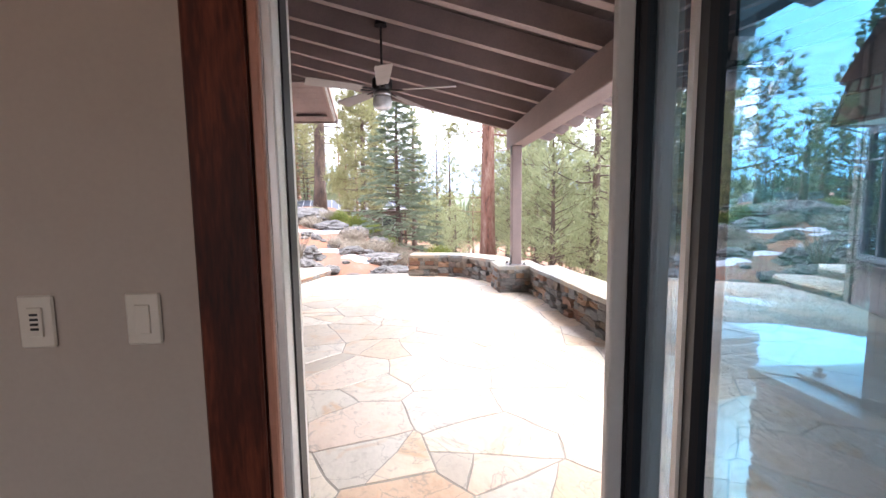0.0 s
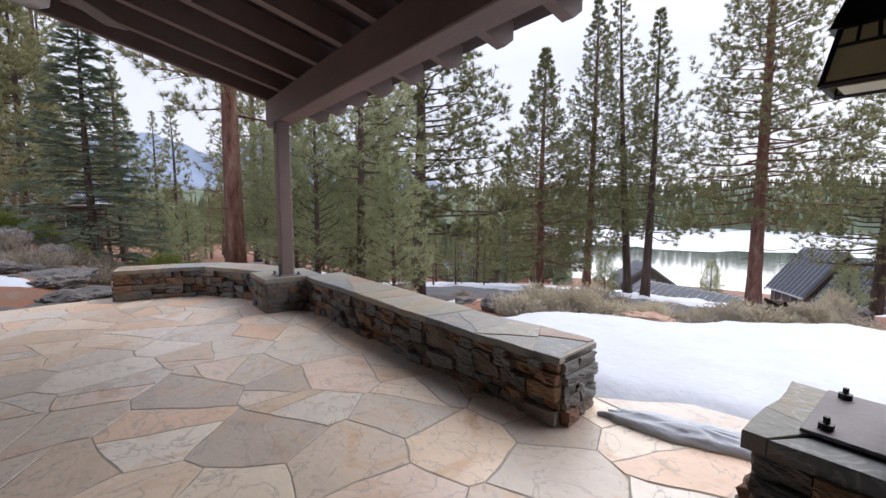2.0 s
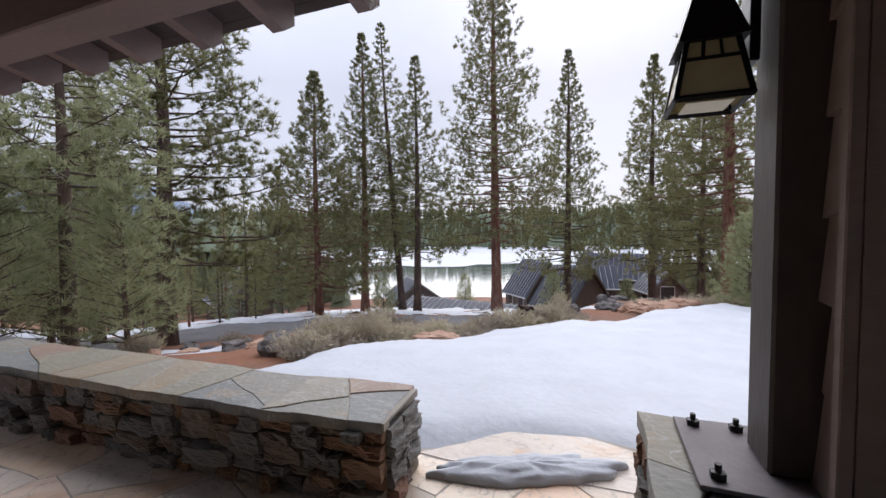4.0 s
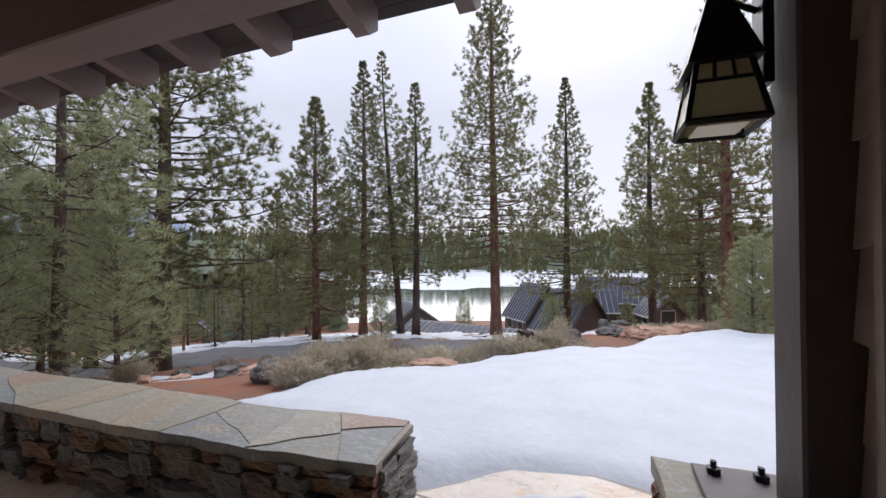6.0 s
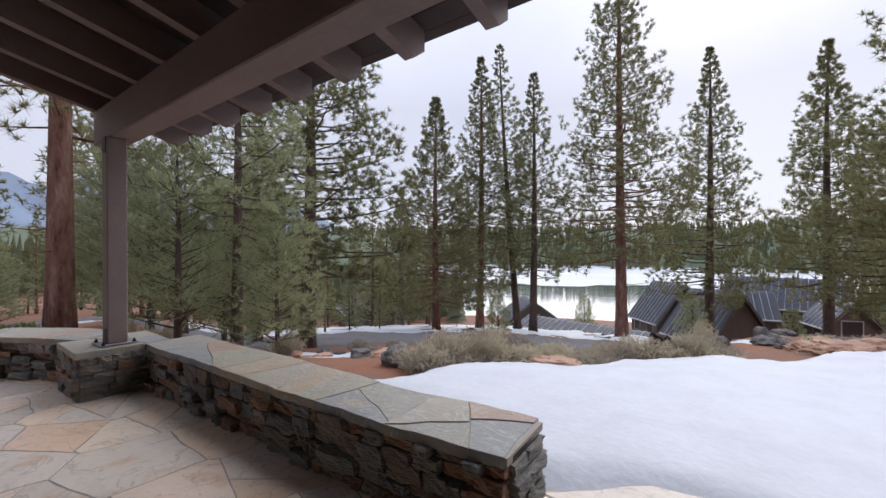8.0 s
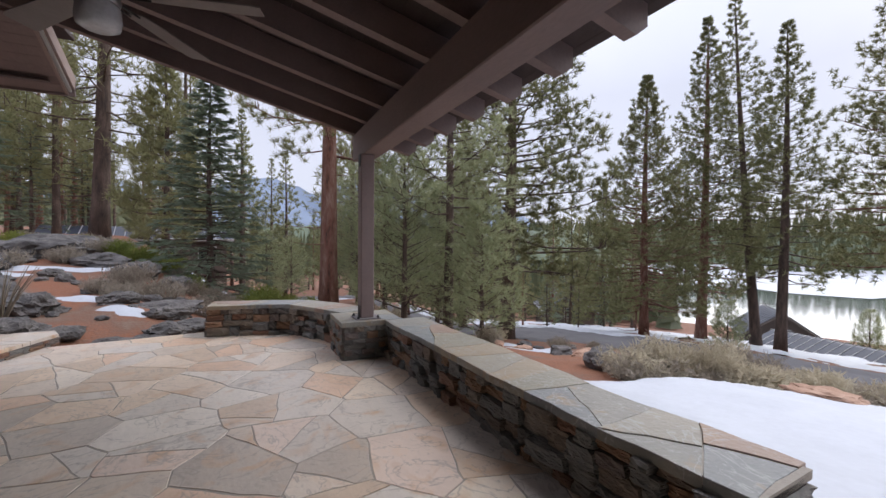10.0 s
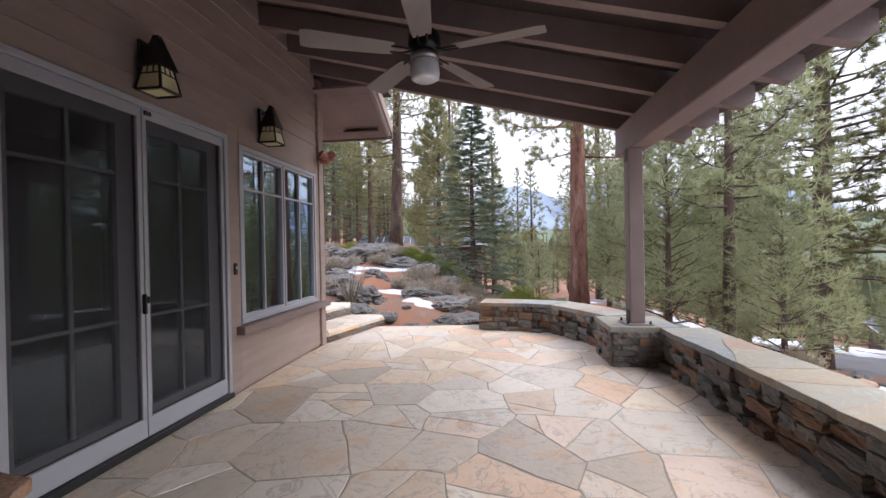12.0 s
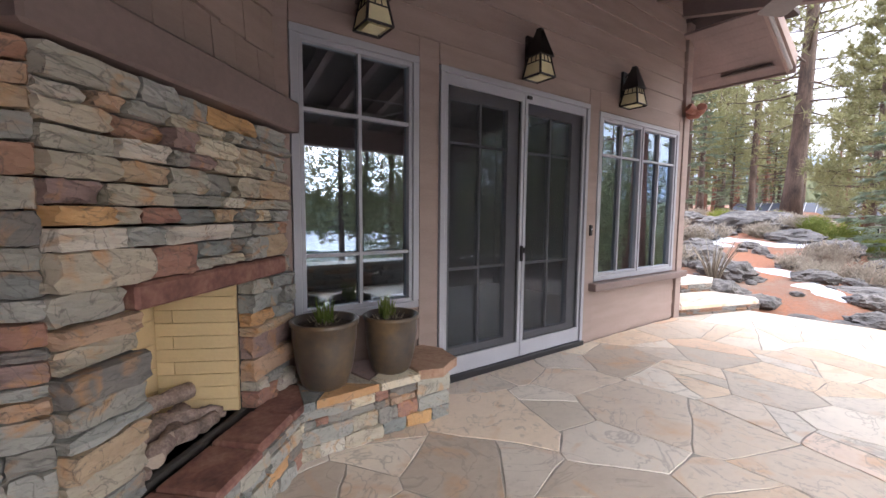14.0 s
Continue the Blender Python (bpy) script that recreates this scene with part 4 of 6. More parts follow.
side = tagged(empty("window_3", (SIDE1[0], 1.28 + HY, SIDE1[2])), "fixed blue-tinted glass sidelight beside the open door", "window", kind="structure")
SW, SH = SIDE1[1] - SIDE1[0], SIDE1[3] - SIDE1[2]
for d in ((0.0, 0.035, -0.045, 0.05, 0, SH), (SW - 0.05, SW, -0.045, 0.05, 0, SH), (0.035, SW - 0.05, -0.045, 0.05, 0, 0.08), (0.035, SW - 0.05, -0.045, 0.05, SH - 0.06, SH)):
    boxed("window_frame", d, FRAME_DARK, side, bev=0.003)
boxed("outer_bead", (SW - 0.03, SW - 0.001, 0.051, 0.064, 0, SH), ALU, side)
pane = boxed("pane", (0.03, SW - 0.045, -0.003, 0.003, 0.07, SH - 0.05), TINTED, side)
pane.visible_shadow = False


def switch_plate(x, kind_):
    ob = tagged(empty("switch_plate", (x + HX, 1.204 + HY, 1.16)), "almond plastic " + ("dimmer with a ridged slider" if kind_ else "rocker switch") + " on the plaster wall", "switch", "switches by the door")
    boxed("cover_plate", (-0.038, 0.038, -0.007, 0.0, -0.06, 0.06), PLASTIC, ob, bev=0.004)
    boxed("rocker", (-0.017, 0.017, -0.011, -0.007, -0.034, 0.034), PLASTIC, ob, bev=0.002)
    if kind_:
        for k in range(4):
            boxed("ridge", (-0.008, 0.008, -0.0135, -0.0112, -0.018 + 0.011 * k, -0.013 + 0.011 * k), BLACK_METAL, ob)


switch_plate(-0.292, True)
switch_plate(-0.062, False)

# shingles of the wall with the open door
random.seed(21)
sh_me = []
for k in range(4):
    bm = bmesh.new()
    box(bm, 0, 1, 0, 1, 0, 1)
    for v in bm.verts:
        if v.co.z > 0.5:
            v.co.y = 0.3 if v.co.y > 0.5 else 0.0
        else:
            v.co.z += 0.05 * v.co.x * (k - 1.5)
    me = bpy.data.meshes.new("shingle")
    bm.to_mesh(me)
    bm.free()
    me.materials.append(SIDING)
    sh_me.append(me)


def shingle_rows(parent, spans, z0, z1, place):
    """Rows of wood shingles of uneven width over a stretch of wall."""
    z, row = z0, 0
    while z < z1:
        for u0, u1 in spans:
            u = u0 - random.uniform(0, 0.1)
            while u < u1:
                w = random.uniform(0.11, 0.2)
                a, b = max(u, u0), min(u + w - 0.004, u1)
                if b - a > 0.03:
                    ob = new("shingle", sh_me[random.randrange(4)])
                    ob.parent = parent
                    place(ob, a, b - a, z - random.uniform(0, 0.012), random.uniform(0.018, 0.03))
                u += w
        z += 0.235
        row += 1


def on_south(ob, u, w, z, t):
    ob.location, ob.scale = (u, DY - 0.02, z), (w, t, 0.25)


shingle_rows(wall_south, [(2.225, 2.31)], 0.0, 3.0, on_south)
shingle_rows(wall_south, [(0.10, 2.22)], 2.42, 3.1, on_south)
shingle_rows(wall_south, [(-0.68, 0.09)], 0.0, 3.1, on_south)
for d in ((0.095, 0.233, DY - 0.02, DY + 0.012, 0.0, 2.42), (2.19, 2.225, DY - 0.02, DY + 0.012, 0.0, 2.42)):
    boxed("trim_board", d, SIDING, TRIM, bev=0.004)

# ---------- lanterns ----------
def frustum(bm, a0, a1, z0, z1):
    lo = [bm.verts.new((x * a0, y * a0, z0)) for x, y in ((-1, -1), (1, -1), (1, 1), (-1, 1))]
    hi = [bm.verts.new((x * a1, y * a1, z1)) for x, y in ((-1, -1), (1, -1), (1, 1), (-1, 1))]
    for i in range(4):
        j = (i + 1) % 4
        bm.faces.new((lo[i], lo[j], hi[j], hi[i]))
    bm.faces.new(lo[::-1])
    bm.faces.new(hi)
    return bm


def bar(bm, a, b, w):
    tube(bm, [a, b], [w, w], 4)
    return bm


def lantern(at, turn, label):
    """A craftsman lantern: a tall hood over a flared body of cream glass, on an arm."""
    ob = tagged(empty("wall_lantern", at), label, "lantern", "porch lanterns")
    ob.rotation_euler = (0, 0, radians(turn))
    lo, hi, hz = 0.115, 0.078, 0.19
    for i in range(4):
        a = math.tau * i / 4
        bm = bmesh.new()
        p = [(-lo + 0.01, -lo, 0.012), (lo - 0.01, -lo, 0.012), (hi - 0.008, -hi, hz), (-hi + 0.008, -hi, hz)]
        bm.faces.new([bm.verts.new(q) for q in p])
        q = bmesh.ops.extrude_face_region(bm, geom=bm.faces[:])
        bmesh.ops.translate(bm, verts=[v for v in q["geom"] if isinstance(v, bmesh.types.BMVert)], vec=(0, 0.004, 0))
        bmesh.ops.rotate(bm, verts=bm.verts, cent=(0, 0, 0), matrix=Matrix.Rotation(a, 3, "Z"))
        part("glass_panel", bm, AMBER, ob, "cream glass panel")
        bm = bmesh.new()
        bar(bm, (-lo, -lo, 0.0), (-hi, -hi, hz), 0.012)
        bar(bm, (-lo, -lo, 0.006), (lo, -lo, 0.006), 0.011)
        k = 0.70
        m_ = lo + (hi - lo) * k
        bar(bm, (-m_, -m_ - 0.003, hz * k), (m_, -m_ - 0.003, hz * k), 0.006)
        for s in (-0.33, 0.33):
            bar(bm, (s * m_, -m_ - 0.003, hz * k), (s * hi, -hi - 0.003, hz), 0.006)
        bmesh.ops.rotate(bm, verts=bm.verts, cent=(0, 0, 0), matrix=Matrix.Rotation(a, 3, "Z"))
        part("frame_side", bm, BLACK_METAL, ob)
    part("bottom_glass", box(bmesh.new(), -0.075, 0.075, -0.075, 0.075, 0.0, 0.006), AMBER, ob, "cream glass bottom panel")
    part("hood", frustum(bmesh.new(), 0.108, 0.028, hz, 0.43), BLACK_METAL, ob, "tall black pyramid hood")
    boxed("finial", (-0.03, 0.03, -0.03, 0.03, 0.428, 0.45), BLACK_METAL, ob, bev=0.006)
    bm = bmesh.new()
    tube(bm, [(0, 0, 0.44), (-0.05, 0, 0.40), (-0.12, 0, 0.36)], [0.01, 0.01, 0.01], 8)
    part("arm", bm, BLACK_METAL, ob)
    boxed("back_plate", (-0.152, -0.12, -0.05, 0.05, 0.12, 0.42), BLACK_METAL, ob, bev=0.004)
    return ob


for y in (3.27, 4.80, 6.265):
    lantern((WX + 0.131, y, 2.49), 0, "black craftsman lantern with cream glass on siding").scale = (0.85, 0.78, 0.9)
post_lantern = lantern((2.435, 1.760, 1.715), 90, "black craftsman lantern with cream glass on the dark post")
post_lantern.scale = (0.78, 0.84, 0.86)

# ---------- ceiling fan ----------
fan = tagged(empty("ceiling_fan", (0.30, 5.02, 0)), "five-bladed ceiling fan with ribbed glass lamp, at rest", "ceiling fan")
part("rod", tube(bmesh.new(), [(0, 0, 2.93), (0, 0, roof_z(0.30) + 0.22)], [0.014, 0.014], 10), BLACK_METAL, fan)
part("canopy", lathe(bmesh.new(), [(0.07, 0.0), (0.06, 0.05), (0.03, 0.08)], 16, (0, 0, roof_z(0.30) + 0.14)), BLACK_METAL, fan)
part("motor", lathe(bmesh.new(), [(0.06, 0.0), (0.105, 0.02), (0.115, 0.05), (0.115, 0.12), (0.09, 0.15), (0.05, 0.17), (0.045, 0.21), (0.02, 0.23)], 24, (0, 0, 2.72)), BLACK_METAL, fan, "black motor housing", True)
part("collar", lathe(bmesh.new(), [(0.09, 0), (0.1, 0.02), (0.1, 0.04), (0.07, 0.06)], 24, (0, 0, 2.665)), STEEL, fan, "steel collar", True)
part("lamp_glass", lathe(bmesh.new(), [(0.07, 0.0), (0.098, 0.015), (0.105, 0.05), (0.1, 0.12), (0.095, 0.135)], 32, (0, 0, 2.53)), JAR_GLASS, fan, "clear ribbed glass shade", True)
part("bulb_holder", lathe(bmesh.new(), [(0.02, 0), (0.03, 0.02), (0.03, 0.07)], 12, (0, 0, 2.59)), PLASTIC, fan, "white bulb", True)
for k in range(5):
    a = radians(-12.4 + 72 * k)
    blade = empty("blade", (0, 0, 2.735))
    blade.parent = fan
    blade.rotation_euler = (radians(11), 0, a)
    bm = bmesh.new()
    pts = [(0.22, -0.06), (0.28, -0.068), (0.78, -0.088), (0.83, -0.075), (0.83, 0.075), (0.78, 0.088), (0.28, 0.068), (0.22, 0.06)]
    prism(bm, pts, -0.004, 0.004)
    part("wing", bm, FAN_WOOD, blade)
    bm = bmesh.new()
    for s in (-1, 1):
        tube(bm, [(0.10, s * 0.012, 0.0), (0.16, s * 0.03, -0.008), (0.24, s * 0.03, -0.008)], [0.007, 0.007, 0.007], 6)
    part("blade_iron", bm, BLACK_METAL, blade)

# ---------- stonework ----------
random.seed(5)
stone_me = {}


def stone_meshes(key, material, n=9):
    """Unit stones with chipped faces and rounded edges, front towards -y."""
    out_m = []
    for k in range(n):
        bm = bmesh.new()
        bmesh.ops.create_cube(bm, size=1.0)
        bmesh.ops.subdivide_edges(bm, edges=bm.edges[:], cuts=3, use_grid_fill=True)
        for v in bm.verts:
            c = v.co
            edge = sum(abs(q) > 0.49 for q in c)
            if c.y > 0.4:
                continue
            j = 0.055 if c.y < -0.4 else 0.02
            v.co += Vector((random.uniform(-0.022, 0.022), random.uniform(-1.8, 1) * j, random.uniform(-0.05, 0.05)))
            if edge >= 2 and c.y < -0.4:
                v.co.y += random.uniform(-0.03, 0.09)
            if edge == 3:
                v.co.x *= random.uniform(0.93, 1.0)
                v.co.z *= random.uniform(0.86, 1.0)
        for f in [f for f in bm.faces if f.calc_center_median().y > 0.49]:
            bm.faces.remove(f)
        me = bpy.data.meshes.new("stone")
        bm.to_mesh(me)
        bm.free()
        me.materials.append(material)
        out_m.append(me)
    stone_me[key] = out_m


stone_meshes("ledge", LEDGE)
stone_meshes("wall", WALL_STONE)


def courses(u0, u1, z0, z1, hmin, hmax, wmin, wmax):
    """Splits a face into dry-laid stones of uneven height and length."""
    todo, done = [(u0, u1, z0, z1)], []
    while todo:
        a, b, c, d = todo.pop()
        w, h = b - a, d - c
        if h > hmax * random.uniform(0.75, 1.0) and (h > 1.6 * hmin) and (w < 5.2 * h or random.random() < 0.5):
            t = c + h * random.uniform(0.33, 0.67)
            todo += [(a, b, c, t), (a, b, t, d)]
        elif w > wmax * random.uniform(0.6, 1.0) or (w > 3.6 * h and w > 1.7 * wmin and random.random() < 0.6):
            t = a + w * random.uniform(0.3, 0.7)
            todo += [(a, t, c, d), (t, b, c, d)]
        elif h > hmax:
            t = c + h * random.uniform(0.35, 0.65)
            todo += [(a, b, c, t), (a, b, t, d)]
        else:
            done.append((a, b, c, d))
    return done


def stone_face(parent, key, origin, direction, rects, depth=0.09, proud=0.03, gap=0.006, hmin=0.035, hmax=0.13, wmin=0.09, wmax=0.38):
    """Lays stones over rectangles of an upright face. direction: along the face; the outside lies to its right."""
    o, d = Vector(origin), Vector(direction).normalized()
    nrm = Vector((d.y, -d.x, 0))
    ang = math.atan2(d.y, d.x)
    for r in rects:
        for a, b, c, e in courses(*r, hmin, hmax, wmin, wmax):
            st = new("stone", stone_me[key][random.randrange(9)])
            st.parent = parent
            out_by = random.uniform(0, proud)
            st.location = o + d * ((a + b) / 2) + nrm * (out_by - depth / 2 + 0.01) + Vector((0, 0, (c + e) / 2))
            st.rotation_euler = (random.gauss(0, 0.02), random.gauss(0, 0.012), ang + random.gauss(0, 0.025))
            st.scale = (b - a - gap, depth, e - c - gap)


# corner fireplace
FA, FB = Vector((-1.67, 2.735, 0)), Vector((-0.715, 1.833, 0))
FD = (FB - FA).normalized()
FN = Vector((-FD.y, FD.x, 0))       # out of the face, into the patio
FL = (FB - FA).length
fire = tagged(empty("fireplace", (0, 0, 0)), "corner fireplace of stacked multicoloured ledge stone", "fireplace")


def fpt(u, n, z):
    p = FA + FD * u + FN * n
    return (p.x, p.y, z)


def fbox(name, u0, u1, n0, n1, z0, z1, material, parent, label="", bev=0.0):
    bm = box(bmesh.new(), u0, u1, n0, n1, z0, z1, bev)
    m = Matrix(((FD.x, FN.x, 0, FA.x), (FD.y, FN.y, 0, FA.y), (0, 0, 1, 0), (0, 0, 0, 1)))
    bmesh.ops.transform(bm, matrix=m, verts=bm.verts)
    return part(name, bm, material, parent, label)


OU0, OU1, OZ0, OZ1 = 0.40, 1.03, 0.33, 1.0
bm = bmesh.new()
for u0, u1, z0, z1 in ((0.02, OU0, 0, 1.81), (OU1, FL, 0, 1.81), (OU0, OU1, OZ1, 1.81), (OU0, OU1, 0, OZ0)):
    box(bm, u0, u1, -0.12, -0.045, z0, z1)
m = Matrix(((FD.x, FN.x, 0, FA.x), (FD.y, FN.y, 0, FA.y), (0, 0, 1, 0), (0, 0, 0, 1)))
bmesh.ops.transform(bm, matrix=m, verts=bm.verts)
part("core", bm, JOINT, fire)
stone_face(fire, "ledge", FB, -FD, [(FL - OU0 + 0.0, FL - 0.01, 0.33, OZ1), (0.0, FL - OU1, 0.33, OZ1), (0.0, FL - 0.01, OZ1 + 0.1, 1.80), (0.0, FL - OU1 - 0.035, OZ1, OZ1 + 0.1), (FL - OU0 + 0.325, FL - 0.01, OZ1, OZ1 + 0.1)], depth=0.15, proud=0.06, gap=0.008, hmin=0.024, hmax=0.15, wmax=0.46)
fbox("lintel", OU0 - 0.32, OU1 + 0.03, -0.06, 0.045, OZ1, OZ1 + 0.095, HEARTH, fire, "long rust-red lintel stone", 0.012)
# side of the fireplace towards the open door
boxed("core_side", (-1.1, -0.765, 1.52, 1.81, 0, 1.81), JOINT, fire)
stone_face(fire, "ledge", (-0.725, 1.51, 0), (0, 1, 0), [(0.0, 0.33, 0.0, 1.80)], depth=0.1, proud=0.02)
fbox("mantel", -0.06, FL + 0.06, -0.2, 0.075, 1.812, 1.99, BEAM_WOOD, fire, "brown timber mantel beam", 0.012)
boxed("mantel_return", (-1.2, -0.665, 1.52, 1.865, 1.814, 1.988), BEAM_WOOD, fire, bev=0.01)
# shingled chimney breast above the mantel
breast = tagged(fbox("chimney_breast", -0.02, FL, -0.16, -0.06, 1.99, 4.2, SIDING, None), "brown shingled chimney breast above the mantel", "chimney", kind="structure")


def on_breast(ob, u, w, z, t):
    ob.rotation_euler = (0, 0, math.atan2(FD.y, FD.x))
    ob.location = FA + FD * u + FN * (-0.06) + Vector((0, 0, z))
    ob.scale = (w, t, 0.25)


shingle_rows(breast, [(0.0, FL)], 1.995, 3.4, on_breast)
# firebox
for nm, d in (("firebox_back", (OU0 + 0.1, OU1 - 0.1, -0.50, -0.46)),):
    fbox(nm, *d, OZ0, OZ1 + 0.1, JOINT, fire)
fbox("firebox_floor", OU0, OU1, -0.5, -0.02, OZ0 - 0.04, OZ0, JOINT, fire)
fbox("firebox_top", OU0 - 0.05, OU1 + 0.05, -0.5, -0.06, OZ1 + 0.06, OZ1 + 0.12, JOINT, fire)


def brick_course(p, q, courses_n, h, length):
    """Fire bricks laid in half bond between two plan points."""
    p, q = Vector((*p, 0)), Vector((*q, 0))
    d = (q - p)
    L = d.length
    d.normalize()
    ang = math.atan2(d.y, d.x)
    for r in range(courses_n):
        u = -length / 2 if r % 2 else 0.0
        while u < L - 0.005:
            a, b = max(u, 0), min(u + length, L)
            if b - a > 0.02:
                bm = box(bmesh.new(), 0, b - a - 0.002, -0.02, 0.02, 0, h - 0.0025, 0.001)
                br = part("fire_brick", bm, FIREBRICK, fire)
                br.location = p + d * a + Vector((0, 0, OZ0 + r * h))
                br.rotation_euler = (0, 0, ang)
            u += length


brick_course(fpt(OU0 + 0.1, -0.44, 0)[:2], fpt(OU1 - 0.1, -0.44, 0)[:2], 6, 0.12, 0.235)
brick_course(fpt(OU0 + 0.0, -0.05, 0)[:2], fpt(OU0 + 0.1, -0.42, 0)[:2], 11, 0.066, 0.6)
brick_course(fpt(OU1 - 0.1, -0.42, 0)[:2], fpt(OU1 - 0.0, -0.05, 0)[:2], 11, 0.066, 0.6)
# hearth and pot ledge
bm = bmesh.new()
prism(bm, [fpt(0.02, -0.02, 0)[:2], fpt(0.12, 0.20, 0)[:2], fpt(FL + 0.05, 0.20, 0)[:2], fpt(FL + 0.0, -0.04, 0)[:2]], 0.0, 0.285)
part("hearth_core", bm, JOINT, fire)
stone_face(fire, "ledge", fpt(FL + 0.07, 0.23, 0), -FD, [(0.0, FL - 0.02, 0.0, 0.285)], depth=0.07, proud=0.02)
for u0, u1 in ((0.08, 0.42), (0.425, 0.72), (0.725, 1.02), (1.025, FL + 0.08)):
    fbox("hearth_slab", u0, u1 - 0.004, 0.02, 0.265 + random.uniform(-0.02, 0.015), 0.288, 0.335 + random.uniform(-0.006, 0.006), HEARTH, fire, "rust-red hearth slab", 0.012)
ledge = tagged(empty("stone_ledge", (0, 0, 0)), "low stacked stone ledge under the tall window", "ledge")
boxed("core", (WX + 0.013, -1.31, 2.74, 3.62, 0.0, 0.30), JOINT, ledge)
stone_face(ledge, "ledge", (-1.285, 2.66, 0), (0, 1, 0), [(0.0, 1.0, 0.0, 0.295)], depth=0.08, proud=0.02)
stone_face(ledge, "ledge", (-1.30, 3.66, 0), (-1, 0, 0), [(0.0, 0.37, 0.0, 0.295)], depth=0.08, proud=0.015)
for poly in crack([(WX + 0.014, 2.78), (-1.25, 2.70), (-1.245, 3.42), (WX + 0.014, 3.40)], 0.05, 0.12, 0.004):
    bm = flag_mesh(poly, 0.34 + random.uniform(-0.006, 0.004), 0.045)
    if bm is not None:
        part("cap_stone", bm, LEDGE, ledge)
bm = flag_mesh([(WX + 0.014, 3.41), (-1.27, 3.42), (-1.22, 3.58), (-1.33, 3.77), (-1.55, 3.80), (WX + 0.014, 3.72)], 0.355, 0.06)
part("corner_slab", bm, RED_ROCK, ledge, "large ochre corner slab")
# gas log set
for k, (u, n, z, a, L, r) in enumerate(((0.78, -0.20, 0.40, 12, 0.42, 0.045), (0.70, -0.30, 0.47, -18, 0.40, 0.04), (0.80, -0.12, 0.375, 30, 0.30, 0.04), (0.62, -0.16, 0.385, -35, 0.28, 0.035), (0.84, -0.26, 0.50, 40, 0.30, 0.035), (0.68, -0.08, 0.37, 6, 0.26, 0.035))):
    lg = tagged(empty("fire_log", fpt(u, n, z)), "charred ceramic fire log lying in the firebox", "log", "logs in the fireplace")
    pts, rad = [], []
    for i in range(7):
        f = i / 6 - 0.5
        pts.append((f * L, random.uniform(-0.012, 0.012), random.uniform(-0.01, 0.01)))
        rad.append(r * random.uniform(0.85, 1.12))
    part("bark", tube(bmesh.new(), pts, rad, 10), CHAR, lg, smooth=True)
    part("cut_end", tube(bmesh.new(), [pts[-1], (pts[-1][0] + 0.004, pts[-1][1], pts[-1][2])], [rad[-1] * 0.92] * 2, 10), LOG_END, lg)
    lg.rotation_euler = (0, radians(random.uniform(-10, 10)), math.atan2(FD.y, FD.x) + radians(a))
bm = bmesh.new()
for k in range(60):
    u, n = random.uniform(OU0 + 0.08, OU1 - 0.05), random.uniform(-0.35, -0.04)
    r = random.uniform(0.012, 0.03)
    q = bmesh.ops.create_icosphere(bm, subdivisions=1, radius=r)
    bmesh.ops.translate(bm, verts=q["verts"], vec=fpt(u, n, OZ0 + r * 0.6))
tagged(part("embers", bm, CHAR), "loose grey lava embers on the firebox floor", "embers", kind="stuff")


def plant_pot(at, r, h, seed):
    random.seed(seed)
    ob = tagged(empty("plant_pot", at), "round brown glazed ceramic pot with soil and sprouting grass", "plant pot", "pots on the ledge")
    prof = [(r * 0.62, 0.0), (r * 0.72, 0.02), (r * 0.88, h * 0.3), (r * 0.98, h * 0.7), (r, h * 0.9), (r * 1.06, h * 0.93), (r * 1.07, h * 0.985), (r * 1.02, h), (r * 0.93, h * 0.985), (r * 0.9, h * 0.88)]
    part("pot", lathe(bmesh.new(), prof, 36), GLAZE, ob, smooth=True)
    bm = bmesh.new()
    lathe(bm, [(r * 0.9, h * 0.80), (r * 0.9, h * 0.90), (r * 0.5, h * 0.93), (r * 0.1, h * 0.945)], 24)
    part("soil", bm, SOIL, ob, "dark mulched soil", True)
    bm = bmesh.new()
    cx, cy = random.uniform(-0.02, 0.05), random.uniform(-0.03, 0.03)
    for k in range(46):
        a, l = random.uniform(0, math.tau), random.uniform(0.07, 0.17)
        b0 = Vector((cx + random.uniform(-0.04, 0.04), cy + random.uniform(-0.04, 0.04), h * 0.925))
        s = Vector((math.cos(a), math.sin(a), 0))
        tip = b0 + s * random.uniform(0.0, 0.06) + Vector((0, 0, l))
        sd = Vector((-s.y, s.x, 0)) * 0.0045
        v = [bm.verts.new(p) for p in (b0 - sd, b0 + sd, (b0 + tip) / 2 + sd * 0.8 - s * 0.005, tip, (b0 + tip) / 2 - sd * 0.8 - s * 0.005)]
        bm.faces.new(v)
    part("grass_tuft", bm, GRASS_G, ob, "fresh green grass blades")
    bm = bmesh.new()
    for k in range(60):
        a, l = random.uniform(0, math.tau), random.uniform(0.03, 0.08)
        b0 = Vector((cx + random.uniform(-0.07, 0.07), cy + random.uniform(-0.07, 0.07), h * 0.92))
        s = Vector((math.cos(a), math.sin(a), 0))
        sd = Vector((-s.y, s.x, 0)) * 0.005
        bm.faces.new([bm.verts.new(p) for p in (b0 - sd, b0 + sd, b0 + s * l * 0.8 + Vector((0, 0, l * 0.6)))])
    part("dry_stubble", bm, DRY, ob, "dry cut-back stubble")


plant_pot((-1.445, 2.885, 0.337), 0.185, 0.395, 3)
plant_pot((-1.435, 3.315, 0.337), 0.168, 0.37, 4)

# ---------- low stone walls round the patio ----------
random.seed(8)


